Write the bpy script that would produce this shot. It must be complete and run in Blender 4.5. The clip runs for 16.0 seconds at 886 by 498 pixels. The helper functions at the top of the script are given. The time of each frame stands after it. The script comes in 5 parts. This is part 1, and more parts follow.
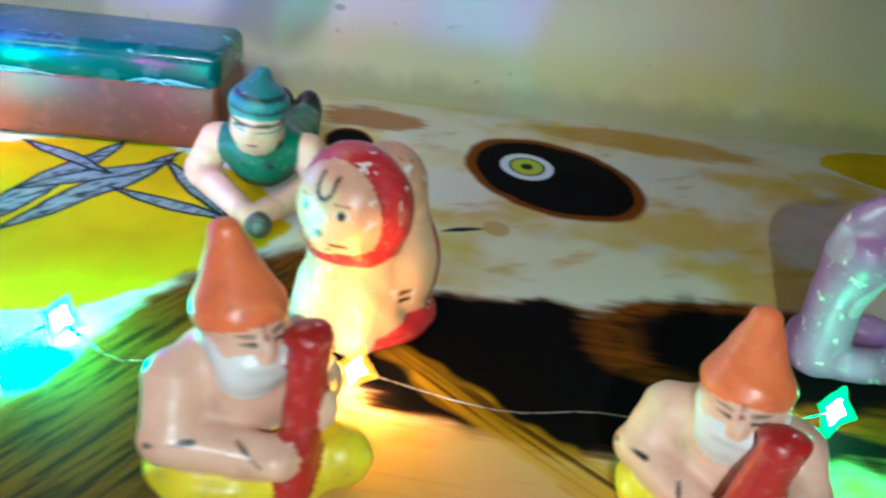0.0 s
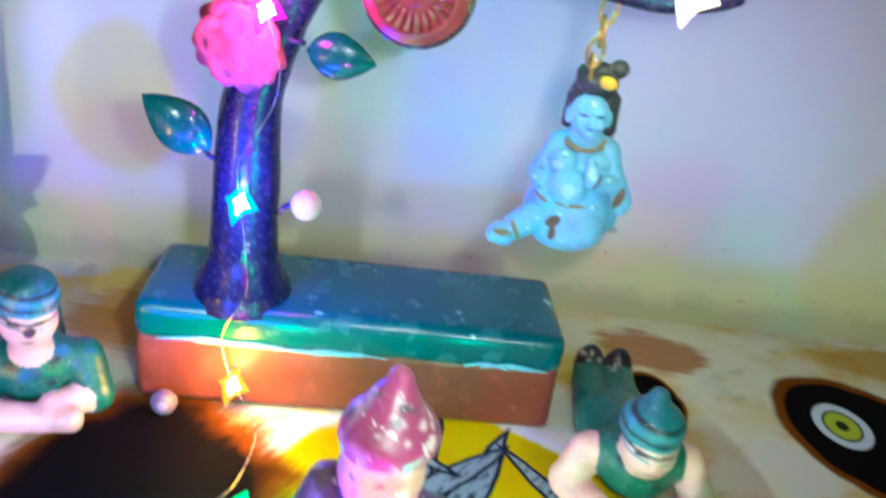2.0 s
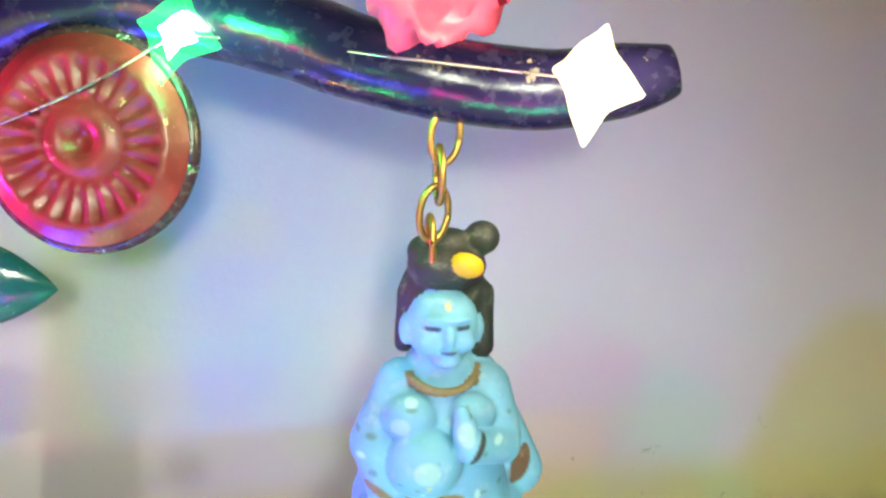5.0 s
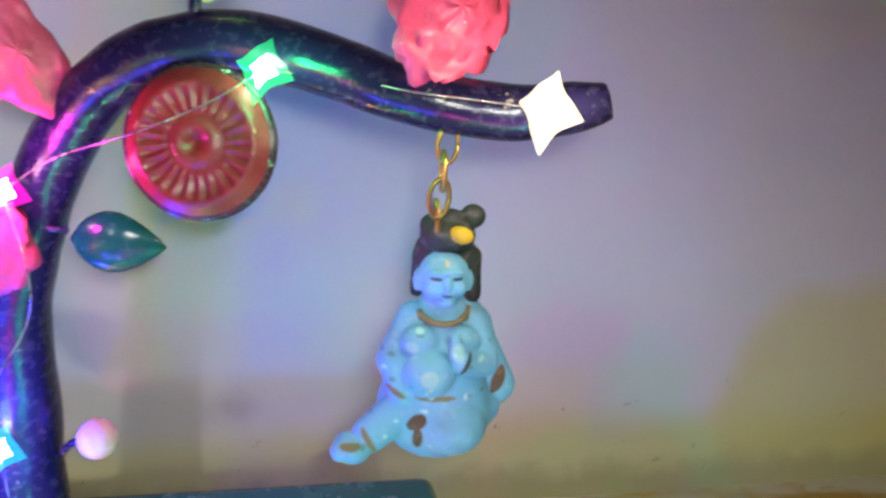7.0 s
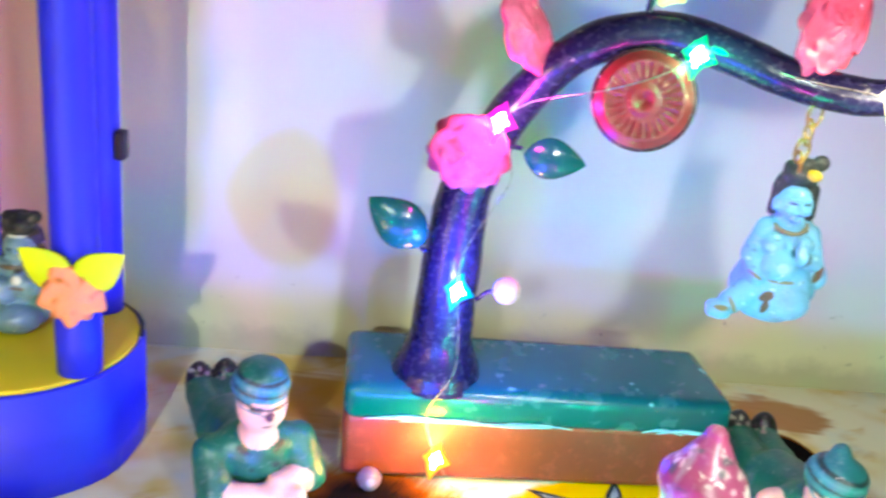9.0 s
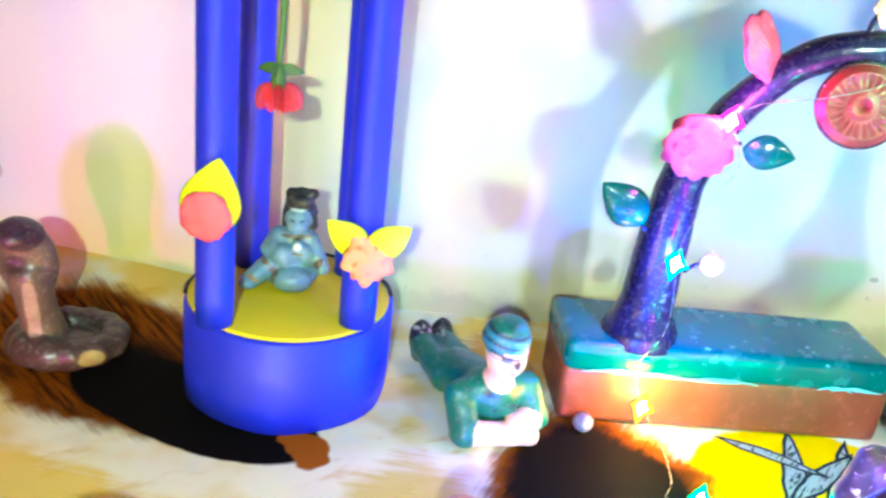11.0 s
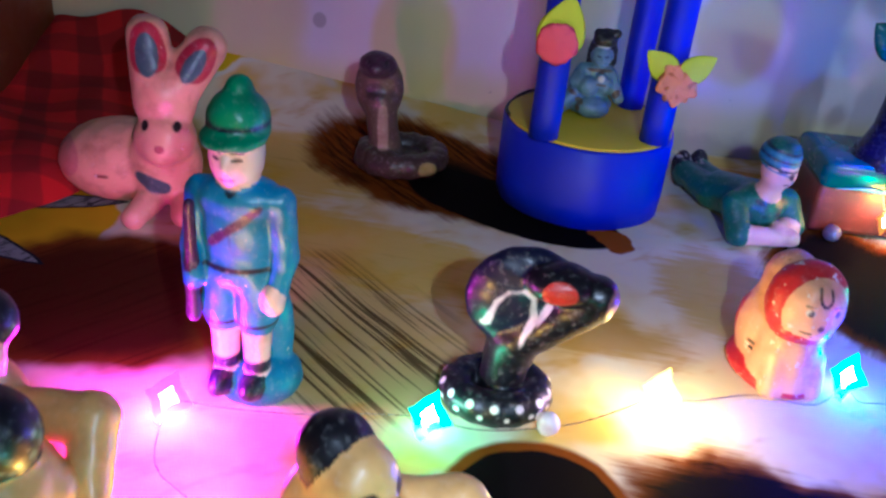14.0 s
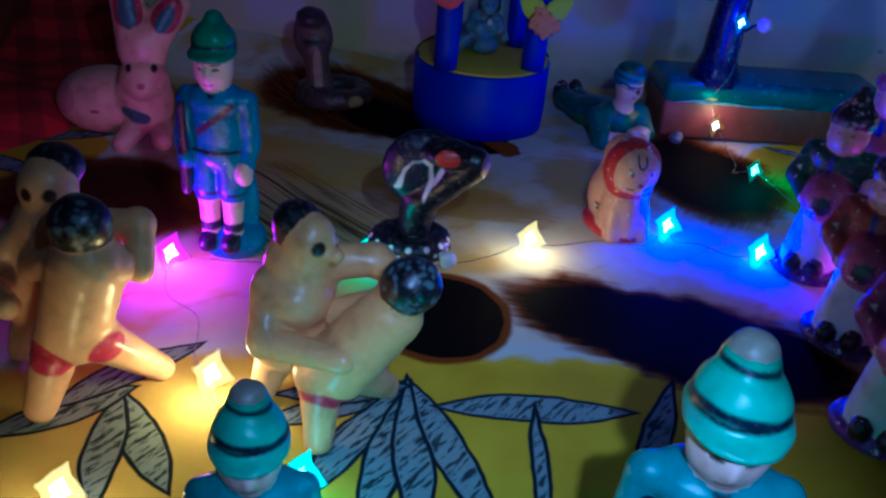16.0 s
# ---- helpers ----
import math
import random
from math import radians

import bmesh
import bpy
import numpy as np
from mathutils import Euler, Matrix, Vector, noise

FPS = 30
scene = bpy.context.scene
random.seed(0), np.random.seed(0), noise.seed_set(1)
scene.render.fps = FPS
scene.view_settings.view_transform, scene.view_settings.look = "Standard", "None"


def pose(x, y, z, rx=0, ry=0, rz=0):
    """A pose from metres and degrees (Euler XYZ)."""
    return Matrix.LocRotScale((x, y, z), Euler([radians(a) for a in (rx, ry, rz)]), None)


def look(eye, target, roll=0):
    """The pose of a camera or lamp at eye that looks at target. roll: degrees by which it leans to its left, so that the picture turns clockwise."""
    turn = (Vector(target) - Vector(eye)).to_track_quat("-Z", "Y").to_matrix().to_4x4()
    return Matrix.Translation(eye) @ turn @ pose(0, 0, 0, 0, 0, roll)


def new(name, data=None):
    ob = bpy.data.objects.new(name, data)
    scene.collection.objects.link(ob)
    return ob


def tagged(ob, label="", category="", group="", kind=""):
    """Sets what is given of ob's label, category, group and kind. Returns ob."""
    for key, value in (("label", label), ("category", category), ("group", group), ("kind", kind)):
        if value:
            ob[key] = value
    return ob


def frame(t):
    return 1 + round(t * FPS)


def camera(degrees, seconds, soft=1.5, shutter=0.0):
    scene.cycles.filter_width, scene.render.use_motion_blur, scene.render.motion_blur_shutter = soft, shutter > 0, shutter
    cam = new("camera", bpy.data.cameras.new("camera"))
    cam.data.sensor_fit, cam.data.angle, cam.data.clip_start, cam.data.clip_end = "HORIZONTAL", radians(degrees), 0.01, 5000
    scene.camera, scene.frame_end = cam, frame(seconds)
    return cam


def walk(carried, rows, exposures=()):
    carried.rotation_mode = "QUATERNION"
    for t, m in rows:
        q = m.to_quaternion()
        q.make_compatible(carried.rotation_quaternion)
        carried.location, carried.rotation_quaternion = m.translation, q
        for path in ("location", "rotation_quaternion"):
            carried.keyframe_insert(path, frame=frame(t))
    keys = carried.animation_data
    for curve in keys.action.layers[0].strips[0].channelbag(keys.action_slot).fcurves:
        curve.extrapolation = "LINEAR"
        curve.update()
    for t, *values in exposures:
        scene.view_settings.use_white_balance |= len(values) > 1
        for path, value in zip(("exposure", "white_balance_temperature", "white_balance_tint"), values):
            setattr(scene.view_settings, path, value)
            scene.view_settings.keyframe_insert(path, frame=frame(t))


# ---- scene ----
cam = camera(54.6, 16.0, 2.4, 0.4)
PATH = [
    (0, (0.164, -0.002, 0.225), (0.259, 1.786, -0.666), 6.8),
    (0.5, (0.126, -0.036, 0.263), (0.084, 1.745, -0.646), 4.8),
    (1, (0.074, -0.038, 0.319), (0.001, 1.735, -0.603), 5.2),
    (1.5, (-0.002, 0.046, 0.34), (0.022, 1.826, -0.57), 5.0),
    (2, (-0.095, 0.117, 0.338), (0.069, 1.916, -0.522), 8.3),
    (2.5, (-0.11, 0.197, 0.318), (0.067, 2.051, -0.411), 6.1),
    (3, (-0.089, 0.229, 0.323), (0.087, 2.116, -0.313), 4.3),
    (3.5, (-0.059, 0.255, 0.312), (0.212, 2.163, -0.221), 4.1),
    (4, (-0.061, 0.294, 0.295), (0.414, 2.193, -0.114), 1.9),
    (4.2, (-0.049, 0.299, 0.283), (0.374, 2.228, -0.033), 2.8),
    (6.3, (-0.059, 0.273, 0.332), (0.497, 2.058, -0.378), 1.2),
    (6.5, (-0.049, 0.257, 0.315), (0.436, 2.108, -0.267), 3.1),
    (7, (-0.065, 0.211, 0.316), (0.345, 2.107, -0.17), 3.0),
    (7.5, (-0.105, 0.183, 0.325), (0.295, 2.082, -0.155), 3.9),
    (8, (-0.123, 0.143, 0.343), (0.193, 2.051, -0.167), 4.6),
    (8.5, (-0.159, 0.102, 0.344), (0.103, 1.996, -0.242), 5.8),
    (9, (-0.232, 0.075, 0.345), (-0.031, 1.945, -0.337), 6.5),
    (9.2, (-0.245, 0.067, 0.339), (-0.09, 1.939, -0.348), 6.8),
    (11.3, (-0.409, -0.013, 0.366), (-0.289, 1.824, -0.415), 6.9),
    (11.5, (-0.432, -0.016, 0.366), (-0.372, 1.809, -0.449), 6.3),
    (12, (-0.467, -0.031, 0.348), (-0.49, 1.779, -0.503), 5.3),
    (12.5, (-0.494, -0.056, 0.368), (-0.535, 1.735, -0.522), 5.3),
    (12.6, (-0.488, -0.06, 0.376), (-0.57, 1.713, -0.545), 4.3),
    (13, (-0.52, -0.09, 0.394), (-0.587, 1.67, -0.554), 4.9),
    (13.5, (-0.551, -0.128, 0.361), (-0.609, 1.625, -0.601), 5.2),
    (14, (-0.546, -0.171, 0.345), (-0.597, 1.576, -0.627), 5.8),
    (14.5, (-0.545, -0.228, 0.355), (-0.573, 1.514, -0.628), 6.5),
    (15, (-0.539, -0.285, 0.365), (-0.522, 1.451, -0.628), 5.9),
    (15.5, (-0.522, -0.341, 0.368), (-0.48, 1.395, -0.623), 4.3),
    (16, (-0.517, -0.385, 0.374), (-0.438, 1.348, -0.622), 4.9),
]
walk(cam, [(t, look(eye, target, roll)) for t, eye, target, roll in PATH],
     exposures=[(0, -0.55, 5800, -2), (1.0, -0.8, 5550, -4), (2.5, -0.65, 6800, -11), (3.5, -0.55, 7500, -8), (4.2, -0.25, 9300, -10), (6.3, -1.3, 7900, 8), (8.5, -0.6, 7300, 0), (11.5, 0.35, 6600, -24),
                (12.5, -0.35, 6300, -22), (13.0, -0.9, 5700, -10), (13.5, -1.05, 5300, -4), (14.5, -2.75, 4700, 34), (15.5, -3.55, 3900, 26), (16.0, -3.85, 3700, 18)])

# ---- world, added fill lamp and torch stand-ins ----
world = bpy.data.worlds.new("room_air")
scene.world = world
world.use_nodes = True
world.node_tree.nodes["Background"].inputs[0].default_value = (0.75, 0.8, 1.0, 1)
world.node_tree.nodes["Background"].inputs[1].default_value = 0.03


def area_lamp(name, eye, target, sx, sy, watts, rgb):
    d = bpy.data.lights.new(name, "AREA")
    d.shape, d.size, d.size_y, d.energy, d.color = "RECTANGLE", sx, sy, watts, rgb
    ob = new(name, d)
    ob.matrix_world = look(eye, target)
    return ob


# Unseen overhead lamp, added as weak soft fill.
area_lamp("room_tube_light", (-0.3, -1.2, 2.3), (-0.3, 0.2, 0.3), 1.2, 0.05, 2.0, (0.80, 0.95, 1.0))


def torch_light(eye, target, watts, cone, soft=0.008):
    """A fixed spot that stands in for the white light of the moving phone."""
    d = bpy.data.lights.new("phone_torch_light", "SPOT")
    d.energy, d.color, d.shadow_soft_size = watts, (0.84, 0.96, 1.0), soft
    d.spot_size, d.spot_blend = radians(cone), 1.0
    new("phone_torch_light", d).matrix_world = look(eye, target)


# Five added spots, all lit at once, each coned on one stretch.
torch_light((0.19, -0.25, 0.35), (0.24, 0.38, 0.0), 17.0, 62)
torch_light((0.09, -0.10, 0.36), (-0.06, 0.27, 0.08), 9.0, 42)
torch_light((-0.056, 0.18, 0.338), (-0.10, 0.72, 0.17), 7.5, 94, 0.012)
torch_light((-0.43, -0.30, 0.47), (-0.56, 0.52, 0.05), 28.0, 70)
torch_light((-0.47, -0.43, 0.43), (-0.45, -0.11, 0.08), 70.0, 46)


# ---- materials ----
def rgb(r, g, b):
    """Linear colour from display values 0 to 255."""
    return tuple(((c / 255) / 12.92 if c < 11 else ((c / 255 + 0.055) / 1.055) ** 2.4) for c in (r, g, b))


class Num:
    """A number in a shader, with arithmetic."""

    def __init__(self, tree, socket):
        self.tree, self.socket = tree, socket

    def op(self, kind, *others):
        n = self.tree.nodes.new("ShaderNodeMath")
        n.operation = kind
        for i, v in enumerate((self, *others)):
            if isinstance(v, Num):
                self.tree.links.new(v.socket, n.inputs[i])
            else:
                n.inputs[i].default_value = v
        return Num(self.tree, n.outputs[0])

    def __add__(self, o):
        return self.op("ADD", o)

    def __sub__(self, o):
        return self.op("SUBTRACT", o)

    def __mul__(self, o):
        return self.op("MULTIPLY", o)

    def most(self, o):
        return self.op("MAXIMUM", o)

    def least(self, o):
        return self.op("MINIMUM", o)

    def size(self):
        return self.op("ABSOLUTE")

    def step(self, a, b):
        """0 where the number is a, 1 where it is b, smooth between."""
        n = self.tree.nodes.new("ShaderNodeMapRange")
        n.interpolation_type = "SMOOTHSTEP"
        flip = a > b
        self.tree.links.new(self.socket, n.inputs[0])
        n.inputs[1].default_value, n.inputs[2].default_value = (b, a) if flip else (a, b)
        n.inputs[3].default_value, n.inputs[4].default_value = (1, 0) if flip else (0, 1)
        return Num(self.tree, n.outputs[0])


class Paint:
    """A node material under construction: coordinates, noises and layers of colour."""

    def __init__(self, name, colour, rough=0.6, space="Object"):
        self.mat = bpy.data.materials.new(name)
        self.mat.use_nodes = True
        self.tree = self.mat.node_tree
        self.bsdf = self.tree.nodes["Principled BSDF"]
        self.bsdf.inputs["Roughness"].default_value = rough
        tc = self.tree.nodes.new("ShaderNodeTexCoord")
        self.co = tc.outputs[space]
        self.colour = None
        self.base(colour)

    def base(self, colour):
        n = self.tree.nodes.new("ShaderNodeRGB")
        n.outputs[0].default_value = (*colour[:3], 1)
        self.colour = n.outputs[0]

    def xyz(self, socket=None):
        n = self.tree.nodes.new("ShaderNodeSeparateXYZ")
        self.tree.links.new(socket or self.co, n.inputs[0])
        return [Num(self.tree, o) for o in n.outputs]

    def noise(self, scale, detail=3, rough=0.55, stretch=(1, 1, 1), turn=(0, 0, 0)):
        m = self.tree.nodes.new("ShaderNodeMapping")
        m.vector_type = "TEXTURE"
        m.inputs["Scale"].default_value, m.inputs["Rotation"].default_value = tuple(1 / v for v in stretch), turn
        n = self.tree.nodes.new("ShaderNodeTexNoise")
        n.inputs["Scale"].default_value, n.inputs["Detail"].default_value, n.inputs["Roughness"].default_value = scale, detail, rough
        self.tree.links.new(self.co, m.inputs[0])
        self.tree.links.new(m.outputs[0], n.inputs[0])
        return Num(self.tree, n.outputs[0])

    def layer(self, mask, colour, how="MIX"):
        n = self.tree.nodes.new("ShaderNodeMix")
        n.data_type, n.blend_type = "RGBA", how
        if isinstance(mask, Num):
            self.tree.links.new(mask.socket, n.inputs[0])
        else:
            n.inputs[0].default_value = mask
        self.tree.links.new(self.colour, n.inputs[6])
        if isinstance(colour, tuple):
            n.inputs[7].default_value = (*colour[:3], 1)
        else:
            self.tree.links.new(colour, n.inputs[7])
        self.colour = n.outputs[2]

    def done(self, bump=None, depth=0.001, strength=0.4, rough=None):
        self.tree.links.new(self.colour, self.bsdf.inputs["Base Color"])
        if bump:
            n = self.tree.nodes.new("ShaderNodeBump")
            n.inputs["Strength"].default_value, n.inputs["Distance"].default_value = strength, depth
            self.tree.links.new(bump.socket, n.inputs["Height"])
            self.tree.links.new(n.outputs[0], self.bsdf.inputs["Normal"])
        if rough:
            self.tree.links.new(rough.socket, self.bsdf.inputs["Roughness"])
        return self.mat


def worn(name, colour, rough=0.4, wear=None, amount=0.0, vary=0.25, grain=60.0, metal=0.0, depth=0.0006):
    """Paint with uneven tone, fine relief and, where amount is above nought, chips of another colour."""
    p = Paint(name, colour, rough)
    p.bsdf.inputs["Metallic"].default_value = metal
    big, fine = p.noise(grain * 0.4, 2), p.noise(grain * 3, 4)
    p.layer(big.step(0.35, 0.7) * vary, tuple(c * 0.45 for c in colour))
    p.layer(fine.step(0.5, 0.8) * vary, tuple(min(1, c * 1.5 + 0.02) for c in colour))
    if amount:
        chip = p.noise(grain * 1.3, 4, 0.65)
        p.layer(chip.step(0.72 - amount, 0.76 - amount), wear)
    return p.done(fine + big, depth, 0.35, fine.step(0.2, 0.9) * 0.25 + (rough - 0.1))


def glow(name, colour, strength):
    m = bpy.data.materials.new(name)
    m.use_nodes = True
    b = m.node_tree.nodes["Principled BSDF"]
    b.inputs["Base Color"].default_value = (*colour, 1)
    b.inputs["Emission Color"].default_value, b.inputs["Emission Strength"].default_value = (*colour, 1), strength
    return m


def blob(x, y, cx, cy, rx, ry, degrees=0.0):
    """1 on the rim of an ellipse, less inside."""
    c, s = math.cos(radians(degrees)), math.sin(radians(degrees))
    dx, dy = x - cx, y - cy
    u = (dx * c + dy * s) * (1 / rx)
    v = (dy * c - dx * s) * (1 / ry)
    return u * u + v * v


def leaf_field(x, y, a, b, w):
    """Below nought inside a pointed leaf from a to b."""
    dx, dy = b[0] - a[0], b[1] - a[1]
    n = math.hypot(dx, dy)
    u = ((x - a[0]) * dx + (y - a[1]) * dy) * (1 / n / n)
    v = ((y - a[1]) * dx - (x - a[0]) * dy) * (1 / n)
    return v.size() - (u * (u * -1 + 1.0)) * (4 * w)


def sheet_material():
    p = Paint("printed_bedsheet", rgb(228, 221, 190), 0.75)
    x0, y0, z0 = p.xyz()
    wob, wob2 = p.noise(14, 3), p.noise(13, 3, 0.55, (1, 1.1, 1), (0, 0, 1.2))
    x, y = x0 + (wob - 0.5) * 0.05, y0 + (wob2 - 0.5) * 0.05
    tint = p.noise(9, 3)
    p.layer(tint.step(0.45, 0.64) * 0.8, rgb(210, 172, 30))
    p.layer(p.noise(16, 3, 0.6, (1, 2.2, 1), (0, 0, 0.5)).step(0.55, 0.72) * 0.55, rgb(198, 152, 30))
    p.layer(p.noise(20, 2).step(0.56, 0.75) * 0.6, rgb(205, 215, 210))
    streak = p.noise(18, 4, 0.6, (1, 9, 1), (0, 0, -0.12))
    streak2 = p.noise(20, 5, 0.65, (11, 1, 1), (0, 0, 0.75))
    streak3 = p.noise(20, 5, 0.65, (1, 11, 1), (0, 0, 1.05))
    yellow, deep = rgb(214, 186, 10), rgb(186, 150, 4)
    for e in ((-0.04, 0.46, 0.125, 0.115, 15), (-0.47, -0.17, 0.55, 0.285, 0), (-0.872, 0.789, 0.10, 0.075, 0),
              (-0.93, 0.42, 0.09, 0.10, 20), (0.58, 0.67, 0.06, 0.06, 0)):
        f = blob(x, y, *e)
        p.layer(f.step(1.25, 1.12), rgb(222, 222, 205))
        p.layer(f.step(1.06, 0.97), yellow)
        p.layer(f.step(1.0, 0.9) * tint.step(0.4, 0.65) * 0.6, deep)
    # gold and tan washes with brush streaks
    for e, c in (((-0.74, 0.58, 0.11, 0.07, -10), rgb(214, 174, 42)), ((-0.61, 0.43, 0.16, 0.05, -18), rgb(216, 178, 52)), ((0.20, 0.235, 0.12, 0.06, -15), rgb(200, 150, 50)),
                 ((0.13, 0.685, 0.045, 0.030, 0), rgb(165, 95, 15)), ((0.36, 0.69, 0.10, 0.03, -8), rgb(196, 150, 60)), ((-0.24, 0.66, 0.07, 0.05, 0), rgb(180, 120, 20)), ((-0.47, 0.36, 0.09, 0.035, -15), rgb(186, 150, 60)),
                 ((-0.86, 0.56, 0.06, 0.05, 0), rgb(190, 150, 30)), ((-0.33, 0.42, 0.05, 0.08, 20), rgb(200, 170, 70)), ((-0.01, 0.24, 0.06, 0.05, 0), rgb(170, 130, 40))):
        f = blob(x, y, *e) + (streak - 0.5) * 1.4
        p.layer(f.step(1.3, 0.5) * 0.8, c)
        p.layer(f.step(1.0, 0.4) * streak.step(0.54, 0.75) * 0.25, tuple(0.5 * v for v in c))
    brown, dark, black = rgb(120, 62, 10), rgb(52, 24, 8), (0.004, 0.003, 0.003)
    # fur patches: brown rim with streaks, dark middle
    for e, heart, furry in (
            ((0.08, 0.315, 0.15, 0.055, 68), -0.5, streak3),
            ((0.255, 0.335, 0.155, 0.062, -8), 0.86, streak),
            ((0.36, 0.365, 0.10, 0.055, -5), 0.45, streak),
            ((-0.580, 0.60, 0.150, 0.085, -26), 0.1, streak2),
            ((-0.205, 0.47, 0.085, 0.115, 10), 0.62, streak3),
            ((-0.304, 0.156, 0.15, 0.062, -22), 0.72, streak)):
        f = blob(x, y, *e) + (furry - 0.5) * 0.55
        p.layer(f.step(1.2, 0.75), brown)
        p.layer(furry.step(0.40, 0.62) * f.step(1.05, 0.6), dark)
        p.layer(f.step(heart + 0.18, heart - 0.1), black)
    # smooth maroon patch with fine lines
    fine = p.noise(30, 3, 0.55, (0.2, 7, 1), (0, 0, 0.9))
    f = blob(x, y, -0.80, 0.325, 0.105, 0.085, -25)
    p.layer(f.step(1.3, 0.85), rgb(112, 62, 20))
    p.layer(f.step(1.0, 0.5) * 0.85, rgb(62, 26, 18))
    p.layer(f.step(1.1, 0.8) * fine.step(0.52, 0.62) * 0.45, dark)
    # dark brush lines on gold
    lines = p.noise(26, 3, 0.55, (0.16, 8, 1), (0, 0, -0.80))
    for e in ((-0.635, 0.325, 0.13, 0.085, -46), (0.225, 0.283, 0.09, 0.014, -41)):
        f = blob(x, y, *e)
        p.layer(f.step(1.3, 0.4) * 0.7, rgb(198, 150, 24))
        p.layer(f.step(1.15, 0.3) * lines.step(0.50, 0.60) * 0.85, dark)
    sx, sy = x0 + (wob - 0.5) * 0.015, y0 + (wob2 - 0.5) * 0.015
    f = blob(sx, sy, -0.510, 0.545, 0.110, 0.047, -27)
    p.layer(f.step(1.05, 0.95), black)
    p.layer(blob(x, y, -0.418, 0.497, 0.016, 0.018).step(1.1, 0.8), rgb(150, 80, 20))
    # printed eyes
    sx, sy = x0 + (wob - 0.5) * 0.015, y0 + (wob2 - 0.5) * 0.015
    for e in ((0.270, 0.590, 0.071, 0.053, 118), (0.118, 0.618, 0.017, 0.030, 10), (-0.490, 0.166, 0.050, 0.056, 0)):
        f = blob(sx, sy, *e)
        p.layer(f.step(1.42, 1.2), brown)
        p.layer(f.step(1.05, 0.95), black)
    f = blob(x0, y0, 0.252, 0.606, 0.0205, 0.026, 0)
    p.layer(f.step(1.05, 0.9), rgb(215, 222, 220))
    p.layer(f.step(0.5, 0.42), rgb(60, 70, 60))
    p.layer(f.step(0.38, 0.3), rgb(190, 200, 60))
    p.layer(f.step(0.06, 0.04), rgb(40, 60, 30))
    # drawn leaves
    ink, grey = rgb(28, 38, 46), rgb(142, 156, 152)
    ribs = p.noise(60, 3, 0.6, (1, 5, 1), (0, 0, 0.9))
    lx, ly = x0 + (wob - 0.5) * 0.012, y0 + (wob2 - 0.5) * 0.012
    for a, b, w in (((-0.04, 0.575), (-0.085, 0.40), 0.011), ((0.005, 0.565), (-0.06, 0.425), 0.010),
                    ((-0.02, 0.497), (0.06, 0.467), 0.006), ((0.0, 0.55), (0.058, 0.468), 0.006),
                    ((-0.075, 0.48), (0.004, 0.55), 0.008), ((-0.10, 0.56), (-0.03, 0.52), 0.006),
                    ((-0.51, 0.08), (-0.61, 0.025), 0.011), ((-0.51, 0.08), (-0.575, -0.03), 0.013),
                    ((-0.51, 0.08), (-0.535, -0.06), 0.012), ((-0.512, 0.085), (-0.50, -0.06), 0.012),
                    ((-0.51, 0.08), (-0.455, -0.05), 0.012), ((-0.51, 0.075), (-0.60, 0.06), 0.010),
                    ((-0.495, 0.058), (-0.355, 0.064), 0.013), ((-0.425, 0.062), (-0.43, -0.06), 0.005),
                    ((-0.322, 0.10), (-0.375, -0.03), 0.010), ((-0.70, 0.055), (-0.645, -0.03), 0.012),
                    ((-0.70, 0.055), (-0.685, -0.05), 0.012), ((-0.69, 0.06), (-0.77, 0.005), 0.013),
                    ((-0.66, 0.115), (-0.74, 0.035), 0.012), ((-0.95, 0.44), (-0.84, 0.47), 0.012),
                    ((-0.96, 0.40), (-0.86, 0.36), 0.012)):
        f = leaf_field(lx, ly, a, b, w)
        p.layer(f.step(0.0022, 0.0008), ink)
        p.layer(f.step(-0.0008, -0.002), grey)
        p.layer(f.step(-0.001, -0.003) * ribs.step(0.48, 0.60) * 0.9, ink)
    # a small printed twig on the white ground
    p.layer(leaf_field(lx, ly, (0.185, 0.475), (0.215, 0.485), 0.003).step(0.001, -0.001), ink)
    p.layer(blob(x0, y0, 0.222, 0.487, 0.009, 0.012).step(1.2, 0.6) * 0.7, rgb(190, 150, 80))
    weave = p.noise(900, 2)
    p.bsdf.inputs["Specular IOR Level"].default_value = 0.03
    return p.done(p.noise(30, 3) + weave * 0.3, 0.0015, 0.35)


